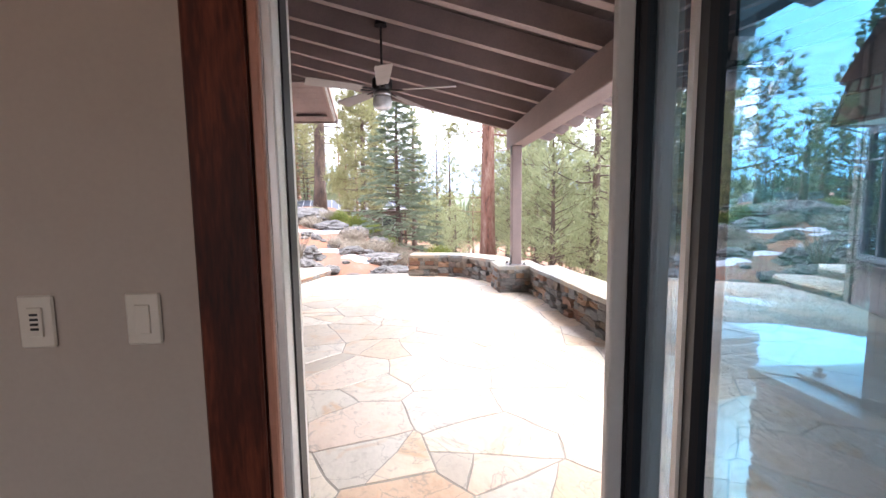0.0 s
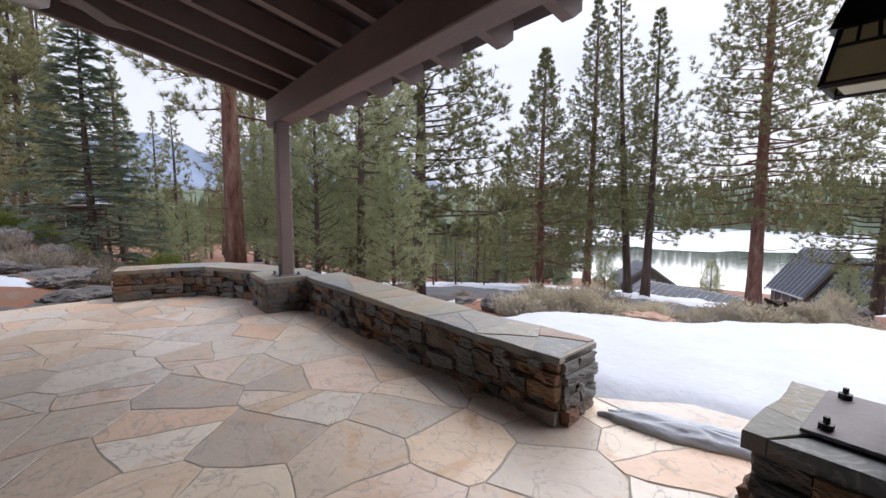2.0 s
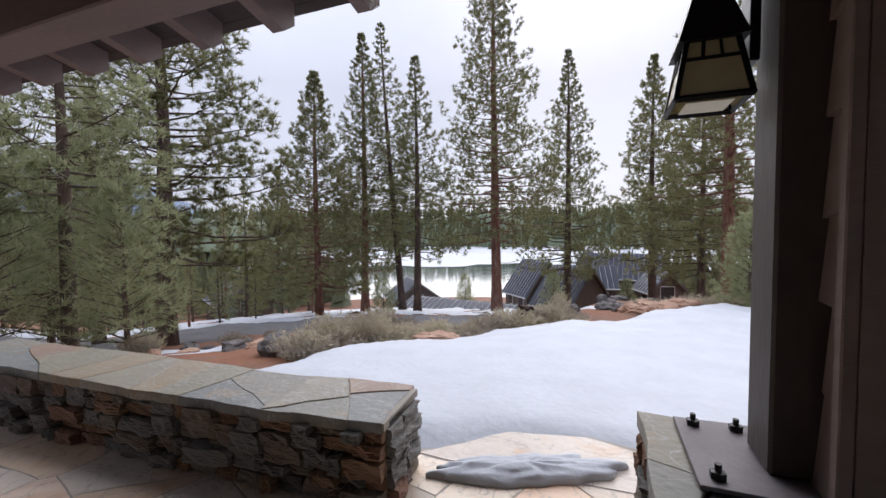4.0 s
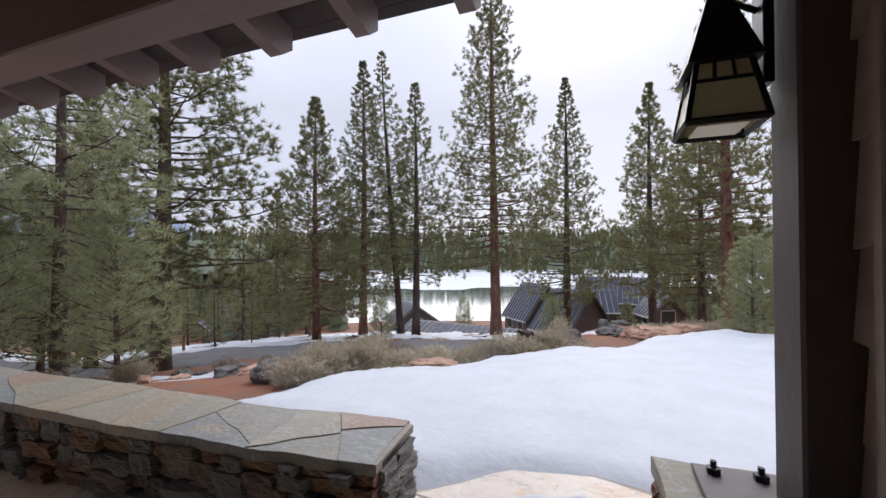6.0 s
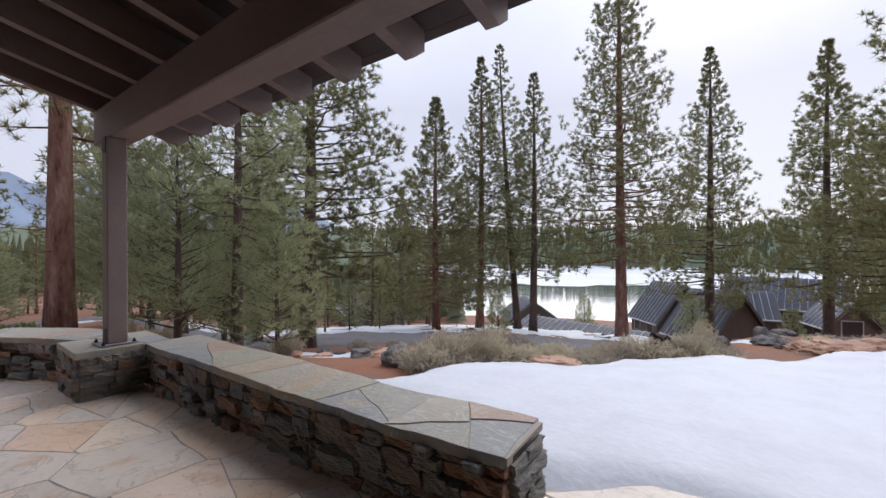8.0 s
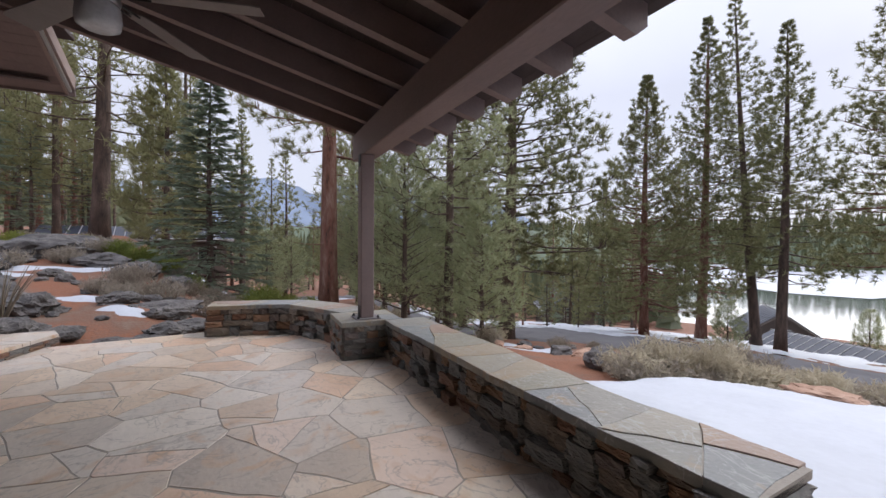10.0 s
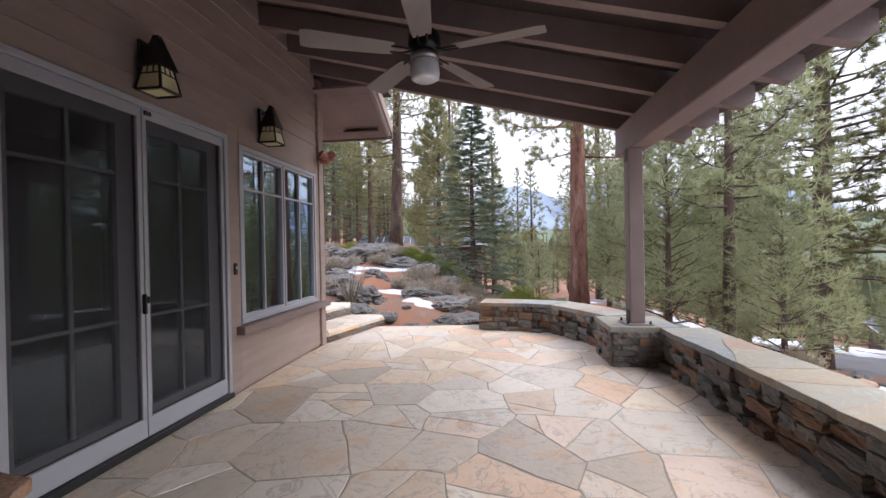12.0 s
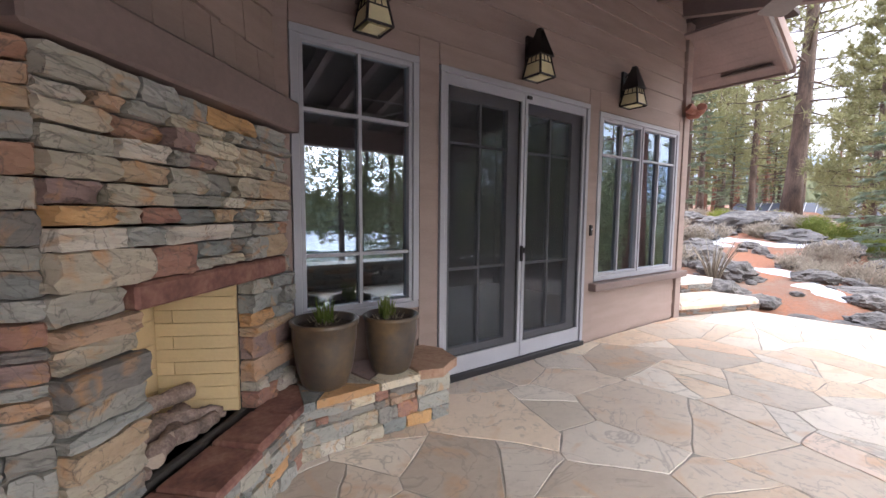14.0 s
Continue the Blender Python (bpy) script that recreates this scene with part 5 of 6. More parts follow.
def low_wall(name, path, width, top, label, ends=(True, True), core_in=0.03):
    """A dry-stone seat wall along a plan polyline (its inner edge), with a cap of slate slabs."""
    ob = tagged(empty(name, (0, 0, 0)), label, "wall")
    pts = [Vector((*p, 0)) for p in path]
    nrm = []
    for i in range(len(pts)):
        d = (pts[min(i + 1, len(pts) - 1)] - pts[max(i - 1, 0)]).normalized()
        nrm.append(Vector((d.y, -d.x, 0)))
    ins = [p + n * 0.05 for p, n in zip(pts, nrm)]
    outs = [p + n * (width - 0.05) for p, n in zip(pts, nrm)]
    bm = bmesh.new()
    for a, b, c, d in zip(ins, ins[1:], outs[1:], outs):
        a2, b2, c2, d2 = a + (d - a).normalized() * core_in, b + (c - b).normalized() * core_in, c - (c - b).normalized() * core_in, d - (d - a).normalized() * core_in
        prism(bm, [(q.x, q.y) for q in (a2, d2, c2, b2)], -0.3, top - 0.02)
    part("core", bm, JOINT, ob)
    bm = bmesh.new()
    for i in range(len(pts) - 1):
        prism(bm, [(q.x, q.y) for q in (pts[i] + nrm[i] * 0.02, pts[i] + nrm[i] * (width - 0.02), pts[i + 1] + nrm[i + 1] * (width - 0.02), pts[i + 1] + nrm[i + 1] * 0.02)], top - 0.045, top - 0.0055)
    part("mortar_bed", bm, MORTAR, ob)
    for a, b in zip(ins, ins[1:]):
        stone_face(ob, "wall", b, a - b, [(0, (b - a).length, 0.0, top - 0.05)], hmax=0.17, depth=0.13, proud=0.085, gap=0.010, wmax=0.34)
    for a, b in zip(outs, outs[1:]):
        stone_face(ob, "wall", a, b - a, [(0, (b - a).length, -0.3, top - 0.05)], hmax=0.16, wmax=0.5)
    if ends[0]:
        stone_face(ob, "wall", ins[0], outs[0] - ins[0], [(0, (outs[0] - ins[0]).length, 0.0, top - 0.05)], hmax=0.13, wmax=0.26, proud=0.04)
    if ends[1]:
        stone_face(ob, "wall", outs[-1], ins[-1] - outs[-1], [(0, (outs[-1] - ins[-1]).length, 0.0, top - 0.05)], hmax=0.13, wmax=0.26)
    for i in range(len(pts) - 1):
        a, b = pts[i], pts[i + 1]
        quad = [(q.x, q.y) for q in (a, a + nrm[i] * width, b + nrm[i + 1] * width, b)]
        for poly in crack(quad, 0.10, 0.32, 0.0012, 0.8):
            bm = flag_mesh(poly, top + random.uniform(-0.004, 0.004), 0.055, 0.003, 0.05)
            if bm is not None:
                part("cap_stone", bm, CAP_STONE, ob)
    return ob


TOP = 0.445
low_wall("stone_wall", [(2.695, 3.0), (2.65, 3.7), (2.61, 4.5), (2.57, 5.4), (2.52, 6.86)], 0.49, TOP, "dry-stacked ledge stone seat wall with slate cap", (True, False))
low_wall("stone_wall", [(2.12, 7.56), (1.90, 8.12), (1.62, 8.56), (1.10, 8.74), (0.495, 8.82)], 0.50, TOP, "curved dry-stacked stone seat wall with slate cap", (False, True))


def stone_pier(at, hx, hy, top, label, caps=0.16):
    ob = tagged(empty("stone_pier", (at[0], at[1], 0)), label, "pier")
    boxed("core", (-hx + 0.06, hx - 0.06, -hy + 0.06, hy - 0.06, -0.3, top - 0.06), JOINT, ob)
    c = [Vector((sx * (hx - 0.03), sy * (hy - 0.03), 0)) for sx, sy in ((-1, -1), (1, -1), (1, 1), (-1, 1))]
    for i in range(4):
        a, b = c[i], c[(i + 1) % 4]
        stone_face(ob, "wall", a, b - a, [(0, (b - a).length, -0.02, top - 0.055)], hmax=0.13, wmax=0.3)
    for poly in crack([(-hx, -hy), (hx, -hy), (hx, hy), (-hx, hy)], 0.07, caps, 0.0016):
        bm = flag_mesh(poly, top + random.uniform(-0.004, 0.0), 0.055, 0.014)
        if bm is not None:
            part("cap_stone", bm, CAP_STONE, ob)
    return ob


stone_pier((2.37, 7.22), 0.37, 0.36, 0.446, "square stacked stone pier under the porch post", 0.3)
stone_pier((2.38, 1.61), 0.285, 0.30, 0.696, "square stacked stone pier under the dark post", 0.12)

# stone steps at the house corner
for nm, poly, top in (("stone_step", [(-1.68, 7.80), (-1.24, 9.25), (-1.36, 9.50), (-2.6, 9.5), (-2.6, 7.80)], 0.13), ("stone_step", [(-2.15, 8.85), (-1.98, 9.55), (-2.1, 9.9), (-3.2, 9.9), (-3.2, 8.85)], 0.30)):
    ob = tagged(empty(nm, (0, 0, 0)), "broad sandstone step slab at the house corner", "step", "steps at the house corner")
    part("riser_core", prism(bmesh.new(), [((x + 2) * 0.96 - 2, (y - 8.6) * 0.96 + 8.6) for x, y in poly], -0.3, top - 0.05), JOINT, ob)
    a, b = Vector((*poly[0], 0)), Vector((*poly[1], 0))
    stone_face(ob, "wall", a, b - a, [(0, (b - a).length, top - 0.22, top - 0.045)], depth=0.08, proud=0.01, hmax=0.08)
    c = Vector((*poly[2], 0))
    stone_face(ob, "wall", b, c - b, [(0, (c - b).length, top - 0.22, top - 0.045)], depth=0.08, proud=0.01, hmax=0.08)
    for q in crack(poly, 0.2, 0.5, 0.005):
        bm = flag_mesh(q, top, 0.045)
        if bm is not None:
            part("tread_stone", bm, FLAG, ob)

def polar(az, d):
    a = radians(az + 0.9 + 1.1 * smooth01(45, 80, az))
    return 1.1 + d * math.cos(a), 2.12 + d * math.sin(a)


# ---------- trees ----------
def mesh_of(name, verts, faces, material, smooth=False):
    me = bpy.data.meshes.new(name)
    me.from_pydata(verts, [], faces)
    me.materials.append(material)
    if smooth:
        for p in me.polygons:
            p.use_smooth = True
    return me


class Sprays:
    """Gathers needle blades."""

    def __init__(self):
        self.v, self.f = [], []

    def blade(self, base, tip, w):
        d = tip - base
        s = d.orthogonal() if random.random() < 0.5 else d.cross(Vector((random.uniform(-1, 1), random.uniform(-1, 1), random.uniform(-1, 1))))
        if s.length < 1e-6:
            return
        s = s.normalized() * w
        n = len(self.v)
        self.v += [base - s, base + s, tip]
        self.f.append((n, n + 1, n + 2))

    def tuft(self, c, axis, L, n, w, spread=1.0):
        axis = axis.normalized()
        for k in range(n):
            d = axis * random.uniform(0.1, 0.9) + Vector((random.gauss(0, 0.5), random.gauss(0, 0.5), random.gauss(0.15, 0.45))) * spread
            if d.length < 0.1:
                continue
            self.blade(c, c + d.normalized() * L * random.uniform(0.6, 1.1), w)


def make_tree(height, r0, crown0, reach, limbs, kind_, seed, tuft_n=9, tuft_l=0.3, tuft_w=0.03, per_limb=12, lean=(0, 0), bark=None, leaf=None, top_sharp=1.0, dead=0, twigs=0.25):
    """A conifer: bent tapered trunk with limbs, and a crown of many needle sprays."""
    random.seed(seed)
    bm = bmesh.new()
    n = 12
    pts, rad = [], []
    bx, by = random.uniform(-1, 1) * 0.012 * height, random.uniform(-1, 1) * 0.012 * height
    for i in range(n + 1):
        f = i / n
        pts.append(Vector((lean[0] * f * height + bx * math.sin(f * 3), lean[1] * f * height + by * math.sin(f * 2.3), f * height - (0.3 if i == 0 else 0))))
        rad.append(r0 * (1.25 if i == 0 else 1) * (1 - f) ** 0.8 + 0.012)
    tube(bm, pts, rad, 9)

    def at(f):
        g = min(max(f, 0), 0.9999) * n
        i = int(g)
        return pts[i].lerp(pts[i + 1], g - i)

    sp = Sprays()
    for k in range(limbs + dead):
        is_dead = k >= limbs
        f = crown0 + (1 - crown0) * ((k + random.random()) / limbs) ** 0.9 if not is_dead else crown0 * random.uniform(0.35, 1.0)
        f = min(f, 0.985)
        q = (f - crown0) / (1 - crown0) if not is_dead else 0
        if kind_ == "fir":
            L = reach * (1 - q) ** 0.85 * random.uniform(0.85, 1.1) + 0.12
        elif kind_ == "young":
            L = reach * min(1, (1 - q) ** 0.7 + 0.05) * random.uniform(0.7, 1.1) + 0.15
        else:
            L = reach * 1.22 * min(1.0, 0.74 + 1.8 * q) * (1 - q) ** (0.55 + 0.5 * top_sharp) * random.uniform(0.55, 1.12) + 0.12
        if is_dead:
            L = reach * random.uniform(0.25, 0.6)
        a = k * 2.399 + random.uniform(-0.5, 0.5)
        rise = {"fir": -0.12 + 0.55 * q, "young": 0.25 + 0.55 * q, "pine": -0.28 + 0.85 * q}[kind_] + random.uniform(-0.13, 0.13)
        out_d = Vector((math.cos(a), math.sin(a), 0))
        p0 = at(f)
        droop = {"fir": -0.05, "young": 0.10, "pine": -0.05}[kind_]
        lp = []
        for j in range(4):
            g = j / 3
            lp.append(p0 + out_d * (L * g) + Vector((0, 0, L * (rise * g + (0.22 if kind_ == "pine" else droop) * g * g))) + Vector((random.uniform(-1, 1), random.uniform(-1, 1), random.uniform(-1, 1))) * 0.03 * L * (j > 0))
        lr = max(0.008, min(0.05 * L * 0.35, r0 * 0.3 * (1 - f) + 0.008))
        tube(bm, lp, [lr, lr * 0.7, lr * 0.4, 0.004], 3, False)
        if is_dead:
            continue
        m = max(3, int(per_limb * (0.35 + 0.65 * L / reach)))
        side = Vector((-out_d.y, out_d.x, 0))
        for j in range(m):
            g = random.uniform(0.26 if kind_ == "pine" else 0.08, 1.0) ** 0.75
            i = min(2, int(g * 3))
            base = lp[i].lerp(lp[i + 1], g * 3 - i)
            fan_w = L * (0.38 if kind_ == "pine" else 0.36) * (1.15 - g) + 0.10
            sgn = random.choice((-1, 1))
            b2 = base + side * sgn * random.uniform(0.1, 1.0) * fan_w + out_d * random.uniform(0, 0.5) * fan_w
            if kind_ == "fir":
                b2.z += random.uniform(-0.05, 0.01) * L
                ax = (b2 - base).normalized() * 0.7 + out_d * 0.6
                for h in range(tuft_n):
                    t = random.random()
                    c = base.lerp(b2, t)
                    sp.blade(c, c + (ax + Vector((random.gauss(0, 0.35), random.gauss(0, 0.35), random.gauss(-0.1, 0.14)))).normalized() * tuft_l * random.uniform(0.7, 1.2), tuft_w)
            else:
                b2.z += random.gauss(0.05, 0.085) * L
                if random.random() < twigs and L > 0.8:
                    tube(bm, [base, b2], [lr * 0.3 + 0.003, 0.003], 3, False)
                sp.tuft(b2, (b2 - base) * 0.6 + out_d * 0.3 + Vector((0, 0, 0.35)), tuft_l * (1 - 0.45 * q), tuft_n, tuft_w, 1.0 if kind_ == "pine" else 1.1)
    top = at(0.995)
    for j in range(5):
        sp.tuft(top - Vector((0, 0, 0.2 * j * tuft_l)), Vector((0, 0, 1)), tuft_l * (0.4 + 0.1 * j), tuft_n, tuft_w * 0.7, 0.3 + 0.1 * j)
    ob = new("conifer")
    trunk = part("trunk", bm, bark or BARK, ob, smooth=True)
    crown = new("crown", mesh_of("crown", sp.v, sp.f, leaf or PINE))
    crown.parent = ob
    return ob


def stand(ob, az, dist, label, turn=0, scale=1.0, group="", category="tree", dz=0.0):
    x, y = 1.1 + dist * math.cos(radians(az)), 2.12 + dist * math.sin(radians(az))
    ob.location = (x, y, land_z(x, y) - 0.1 + dz)
    ob.rotation_euler = (0, 0, radians(turn))
    ob.scale = (scale, scale, scale)
    return tagged(ob, label, category, group)


TALL = "tall conifer with bare lower trunk on the wooded slope"
LAKE_PINES = [
    (38.1, 35.5, 20.3, 0.34, 0.12, 4.1, 130, "tall pine with red bark and a full narrow crown", RED_BARK, (0, 0), 0.9, 34),
    (32.0, 42, 28.0, 0.42, 0.18, 4.0, 130, "tall slender pine with red bark above the lake", RED_BARK, (0, 0), 0.9, 32),
    (26.7, 40, 28.0, 0.36, 0.40, 3.1, 76, "leaning grey pine with a thin crown", BARK, (-0.03, 0.055), 1.0, 22),
    (24.7, 36, 22.6, 0.34, 0.28, 3.1, 88, "slim pine with a sparse crown on a bare trunk", BARK, (0, 0), 0.9, 24),
    (13.45, 35, 31.0, 0.46, 0.24, 5.2, 130, "tall broad ponderosa pine with a rust-red trunk", RED_BARK, (0, 0), 0.7, 40),
    (4.0, 47, 29.5, 0.46, 0.18, 5.0, 120, "tall dark pine beside the tiled roofs", BARK, (0, 0), 1.0, 34),
    (-6.5, 44, 26.5, 0.42, 0.30, 4.6, 110, "tall dense pine at the edge of the snow", BARK, (0, 0), 1.0, 34),
    (-11.6, 36, 19.0, 0.32, 0.30, 4.0, 90, "dense green pine behind the snow", BARK, (0, 0), 0.9, 32),
    (-14.3, 30, 24.0, 0.42, 0.35, 4.2, 80, "thick rust-red pine trunk with a high crown", RED_BARK, (0, 0), 0.8, 30),
    (43.0, 52, 18.0, 0.3, 0.08, 3.2, 100, "full conical pine beyond the road", BARK, (0, 0), 1.0, 26),
]
for k, (az, d, h, r, c0, reach, nl, lab, bk, ln, ts, pl) in enumerate(LAKE_PINES):
    stand(make_tree(h, r, c0 * 0.8, reach * (1.22 if reach < 4.15 else 1.08), int(nl * 1.5), "pine", 100 + k, 22, 0.46, 0.024, int(pl * 0.82), ln, bk, PINE, ts, 8, 0.12), az, d, lab)
big = stand(make_tree(21, 0.42, 0.18, 5.4, 130, "pine", 140, 36, 0.42, 0.019, 40, (0, 0), BARK, PINE, 0.6, 12), 55.7, 22.5, "large old pine with long drooping limbs by the road")
stand(make_tree(9.2, 0.15, 0.36, 2.3, 60, "pine", 141, 14, 0.30, 0.013, 28, (0, 0), BARK, YOUNG, 1.0, 6), 64.1, 11.6, "thin dark pine trunk with sparse branches near the wall")
stand(make_tree(17.0, 0.30, 0.30, 3.8, 64, "pine", 142, 34, 0.30, 0.011, 32, (0, 0), RED_BARK, PINE, 0.7, 4), 80.4, 14.2, "thick pine with scaly rust-red bark behind the wall")
stand(make_tree(21.0, 0.40, 0.22, 4.0, 110, "pine", 143, 12, 0.46, 0.022, 30, (0, 0), BARK, PINE, 0.9, 14), 104.7, 27, "tall pine with a straight grey-brown trunk on the hillside")
stand(make_tree(13.5, 0.20, 0.22, 2.6, 80, "pine", 144, 11, 0.42, 0.022, 20, (0, 0), BARK, PINE, 0.9, 8), 108.0, 32, "slender pine on the rocky hillside")
stand(make_tree(10.5, 0.17, 0.10, 2.4, 120, "pine", 145, 11, 0.38, 0.020, 28, (0, 0), BARK, PINE, 1.0, 3), 98.9, 24, "bushy medium pine on the hillside")
stand(make_tree(7.1, 0.11, 0.04, 2.05, 150, "fir", 146, 9, 0.22, 0.018, 28, (0, 0), BARK, FIR), 94.3, 15, "blue-green fir with tiered drooping branches")
stand(make_tree(6.4, 0.10, 0.05, 1.5, 80, "fir", 147, 10, 0.17, 0.018, 20, (0, 0), BARK, FIR), 109.8, 33, "small dark fir on the hillside")
YP = "bushy young pine with soft green needles"
young = [make_tree(5.2, 0.08, 0.10, 1.5, 76, "young", 150, 12, 0.30, 0.011, 18, (0, 0), BARK, YOUNG),
         make_tree(4.2, 0.06, 0.08, 1.35, 68, "young", 151, 12, 0.30, 0.011, 16, (0, 0), BARK, YOUNG)]
stand(young[0], 70.3, 11.2, YP, 0, 1.0, "young pines beyond the wall")
stand(young[1], 59.3, 10.2, YP, 40, 0.85, "young pines beyond the wall")
for az, d, k, turn, sc in ((71.0, 14.5, 1, 10, 1.3), (74.5, 17.5, 0, 200, 1.1), (64.0, 16.0, 0, 300, 1.15), (-17.5, 12.5, 1, 60, 0.62), (-20.5, 13.5, 0, 60, 0.55), (-24, 12.0, 1, 20, 0.6), (4.7, 29, 1, 10, 0.75), (28.5, 27, 1, 70, 0.7), (-4.5, 34, 0, 70, 0.7), (17, 75, 0, 20, 1.3), (86.0, 22, 0, 33, 0.7), (83.0, 26, 1, 33, 0.9)):
    x, y = polar(az, d)
    copy_thing(young[k], Matrix.Translation((x, y, land_z(x, y) - 0.1)) @ Matrix.Rotation(radians(turn), 4, "Z") @ Matrix.Scale(sc / young[k].scale.x, 4))

# the woods further off, from a few models
random.seed(77)
models = [make_tree(15, 0.2, 0.12, 2.5, 84, "pine", 160, 6, 0.62, 0.050, 9, (0, 0), BARK, PINE, 1.0, 3, 0),
          make_tree(18, 0.24, 0.20, 2.8, 84, "pine", 161, 6, 0.62, 0.050, 10, (0, 0), RED_BARK, PINE, 1.0, 4, 0),
          make_tree(12, 0.16, 0.06, 2.2, 80, "fir", 162, 6, 0.42, 0.048, 11, (0, 0), BARK, FIR),
          make_tree(20, 0.26, 0.28, 2.8, 80, "pine", 163, 6, 0.62, 0.052, 10, (0, 0), BARK, PINE, 1.1, 5, 0)]
WOODS = [(78, 116, 32, 90, 56, 1.0), (60, 80, 26, 80, 26, 1.0), (38, 62, 42, 120, 34, 1.1), (36, 60, 30, 46, 6, 0.5), (-30, 1, 72, 130, 26, 0.85), (1, 36, 60, 150, 12, 0.5), (-60, -28, 25, 90, 14, 1.0), (108, 140, 24, 60, 12, 1.0)]
first = set()
for a0, a1, d0, d1, count, hs in WOODS:
    for i in range(count):
        az, d = random.uniform(a0, a1), d0 + (d1 - d0) * random.random() ** 0.8
        k = random.randrange(4)
        sc = hs * random.uniform(0.55, 1.05)
        x, y = polar(az, d)
        m = Matrix.Translation((x, y, land_z(x, y) - 0.15)) @ Matrix.Rotation(random.uniform(0, 6.28), 4, "Z")
        if k not in first:
            first.add(k)
            tagged(models[k], ("distant fir in the woods", "distant pine in the woods")[k != 2] + " with a dense green crown", "tree", "woods")
            models[k].matrix_basis = m
            continue
        copy_thing(models[k], m @ Matrix.Scale(sc, 4))

# far woods as one mass
random.seed(31)
fv, ff = [], []


def far_tree(x, y, z, h, r):
    n0 = len(fv)
    tiers = 4
    for t in range(tiers):
        zz, rr = z + h * (0.12 + 0.2 * t), r * (1 - t / (tiers + 0.3)) * random.uniform(0.8, 1.15)
        b = len(fv)
        for k in range(5):
            a = math.tau * k / 5 + random.random()
            fv.append((x + rr * math.cos(a), y + rr * math.sin(a), zz + random.uniform(-0.05, 0.05) * h))
        fv.append((x + random.uniform(-0.1, 0.1) * r, y, zz + h * 0.36))
        for k in range(5):
            ff.append((b + k, b + (k + 1) % 5, b + 5))


for i in range(2600):
    az, d = random.uniform(-45, 58), random.uniform(500, 850)
    x, y = CX + d * math.cos(radians(az)), CY + d * math.sin(radians(az))
    f = min(1, (d - 520) / 350) if d > 520 else 0
    z = -25 + 62 * math.sin(max(0, f) * math.pi / 2) ** 0.8 * 0.9
    far_tree(x, y, z, random.uniform(9, 20), random.uniform(2.5, 4.5))
for i in range(900):
    az, d = random.uniform(48, 118), random.uniform(130, 420)
    x, y = CX + d * math.cos(radians(az)), CY + d * math.sin(radians(az))
    far_tree(x, y, land_z(x, y) - 0.5, random.uniform(9, 18), random.uniform(2.0, 3.5))
for i in range(420):
    az, d = random.uniform(-45, 4), random.uniform(120, 300)
    x, y = CX + d * math.cos(radians(az)), CY + d * math.sin(radians(az))
    far_tree(x, y, max(land_z(x, y), -27) - 0.5, random.uniform(9, 18), random.uniform(2.0, 3.5))
for i in range(160):
    az, d = random.uniform(34, 52), random.uniform(120, 260)
    x, y = CX + d * math.cos(radians(az)), CY + d * math.sin(radians(az))
    far_tree(x, y, max(land_z(x, y), -27) - 0.5, random.uniform(9, 18), random.uniform(2.0, 3.5))
tagged(new("far_woods", mesh_of("far_woods", fv, ff, FAR_TREES)), "dense distant conifer woods on the hills", "woods", kind="stuff")

# ---------- rocks, shrubs, snow patches ----------
def rock(at, sx, sy, sz, seed, material, label, group=""):
    random.seed(seed)
    bm = bmesh.new()
    bmesh.ops.create_icosphere(bm, subdivisions=4 if sx > 0.35 else 3 if sx > 0.16 else 2, radius=1.0)
    o = Vector((seed * 3.1, seed * 1.7, 0))
    for v in bm.verts:
        n = v.co.normalized()
        k = 1 + 0.32 * noise.noise(n * 1.3 + o) + 0.24 * noise.noise(n * 3.4 + o) + 0.11 * noise.noise(n * 9 + o)
        step = 0.07 * math.floor(4 * (n.z + 0.3 * noise.noise(n * 2 + o)))
        v.co = Vector((n.x * sx * (k + step * 0.5), n.y * sy * (k + step * 0.5), n.z * sz * k))
    ob = part("boulder" if sx > 0.5 else "rock", bm, material)
    ob.location = at
    ob.rotation_euler = (0, 0, random.uniform(0, 6.28))
    return tagged(ob, label, "rock", group)


def rock_at(az, d, sx, sy, sz, seed, material, label, group=""):
    x, y = polar(az, d)
    return rock((x, y, land_z(x, y) + sz * 0.15), sx, sy, sz, seed, material, label, group)


GREY = "weathered grey boulder among needle litter"
for k, (az, d, sx, sy, sz) in enumerate(((107.3, 16.5, 1.3, 0.9, 0.5), (103.6, 17.5, 0.9, 0.6, 0.35), (111.5, 14.5, 0.8, 0.7, 0.4), (113.0, 11.0, 0.8, 0.6, 0.4), (109.0, 10.0, 0.65, 0.5, 0.3), (110, 8.3, 0.55, 0.5, 0.3), (97.5, 9.6, 0.7, 0.45, 0.16), (94.5, 8.5, 0.6, 0.4, 0.14), (99.0, 7.5, 0.5, 0.3, 0.14), (102.3, 7.5, 0.3, 0.25, 0.14), (90.5, 8.2, 0.5, 0.35, 0.14), (106.5, 8.0, 0.35, 0.3, 0.18), (99.5, 13.5, 0.6, 0.5, 0.4), (96.0, 13.0, 0.55, 0.4, 0.35), (112, 19, 0.9, 0.7, 0.4))):
    rock_at(az, d, sx * 0.85, sy * 0.8, sz * 0.85, 200 + k, ROCK, GREY, "hillside boulders")
rock_at(105.6, 19.0, 1.6, 0.9, 0.5, 226, ROCK, "long grey ledge of bedrock on the hillside")
rock_at(103.2, 15.2, 1.0, 0.6, 0.3, 227, ROCK, "long grey ledge of bedrock on the hillside")
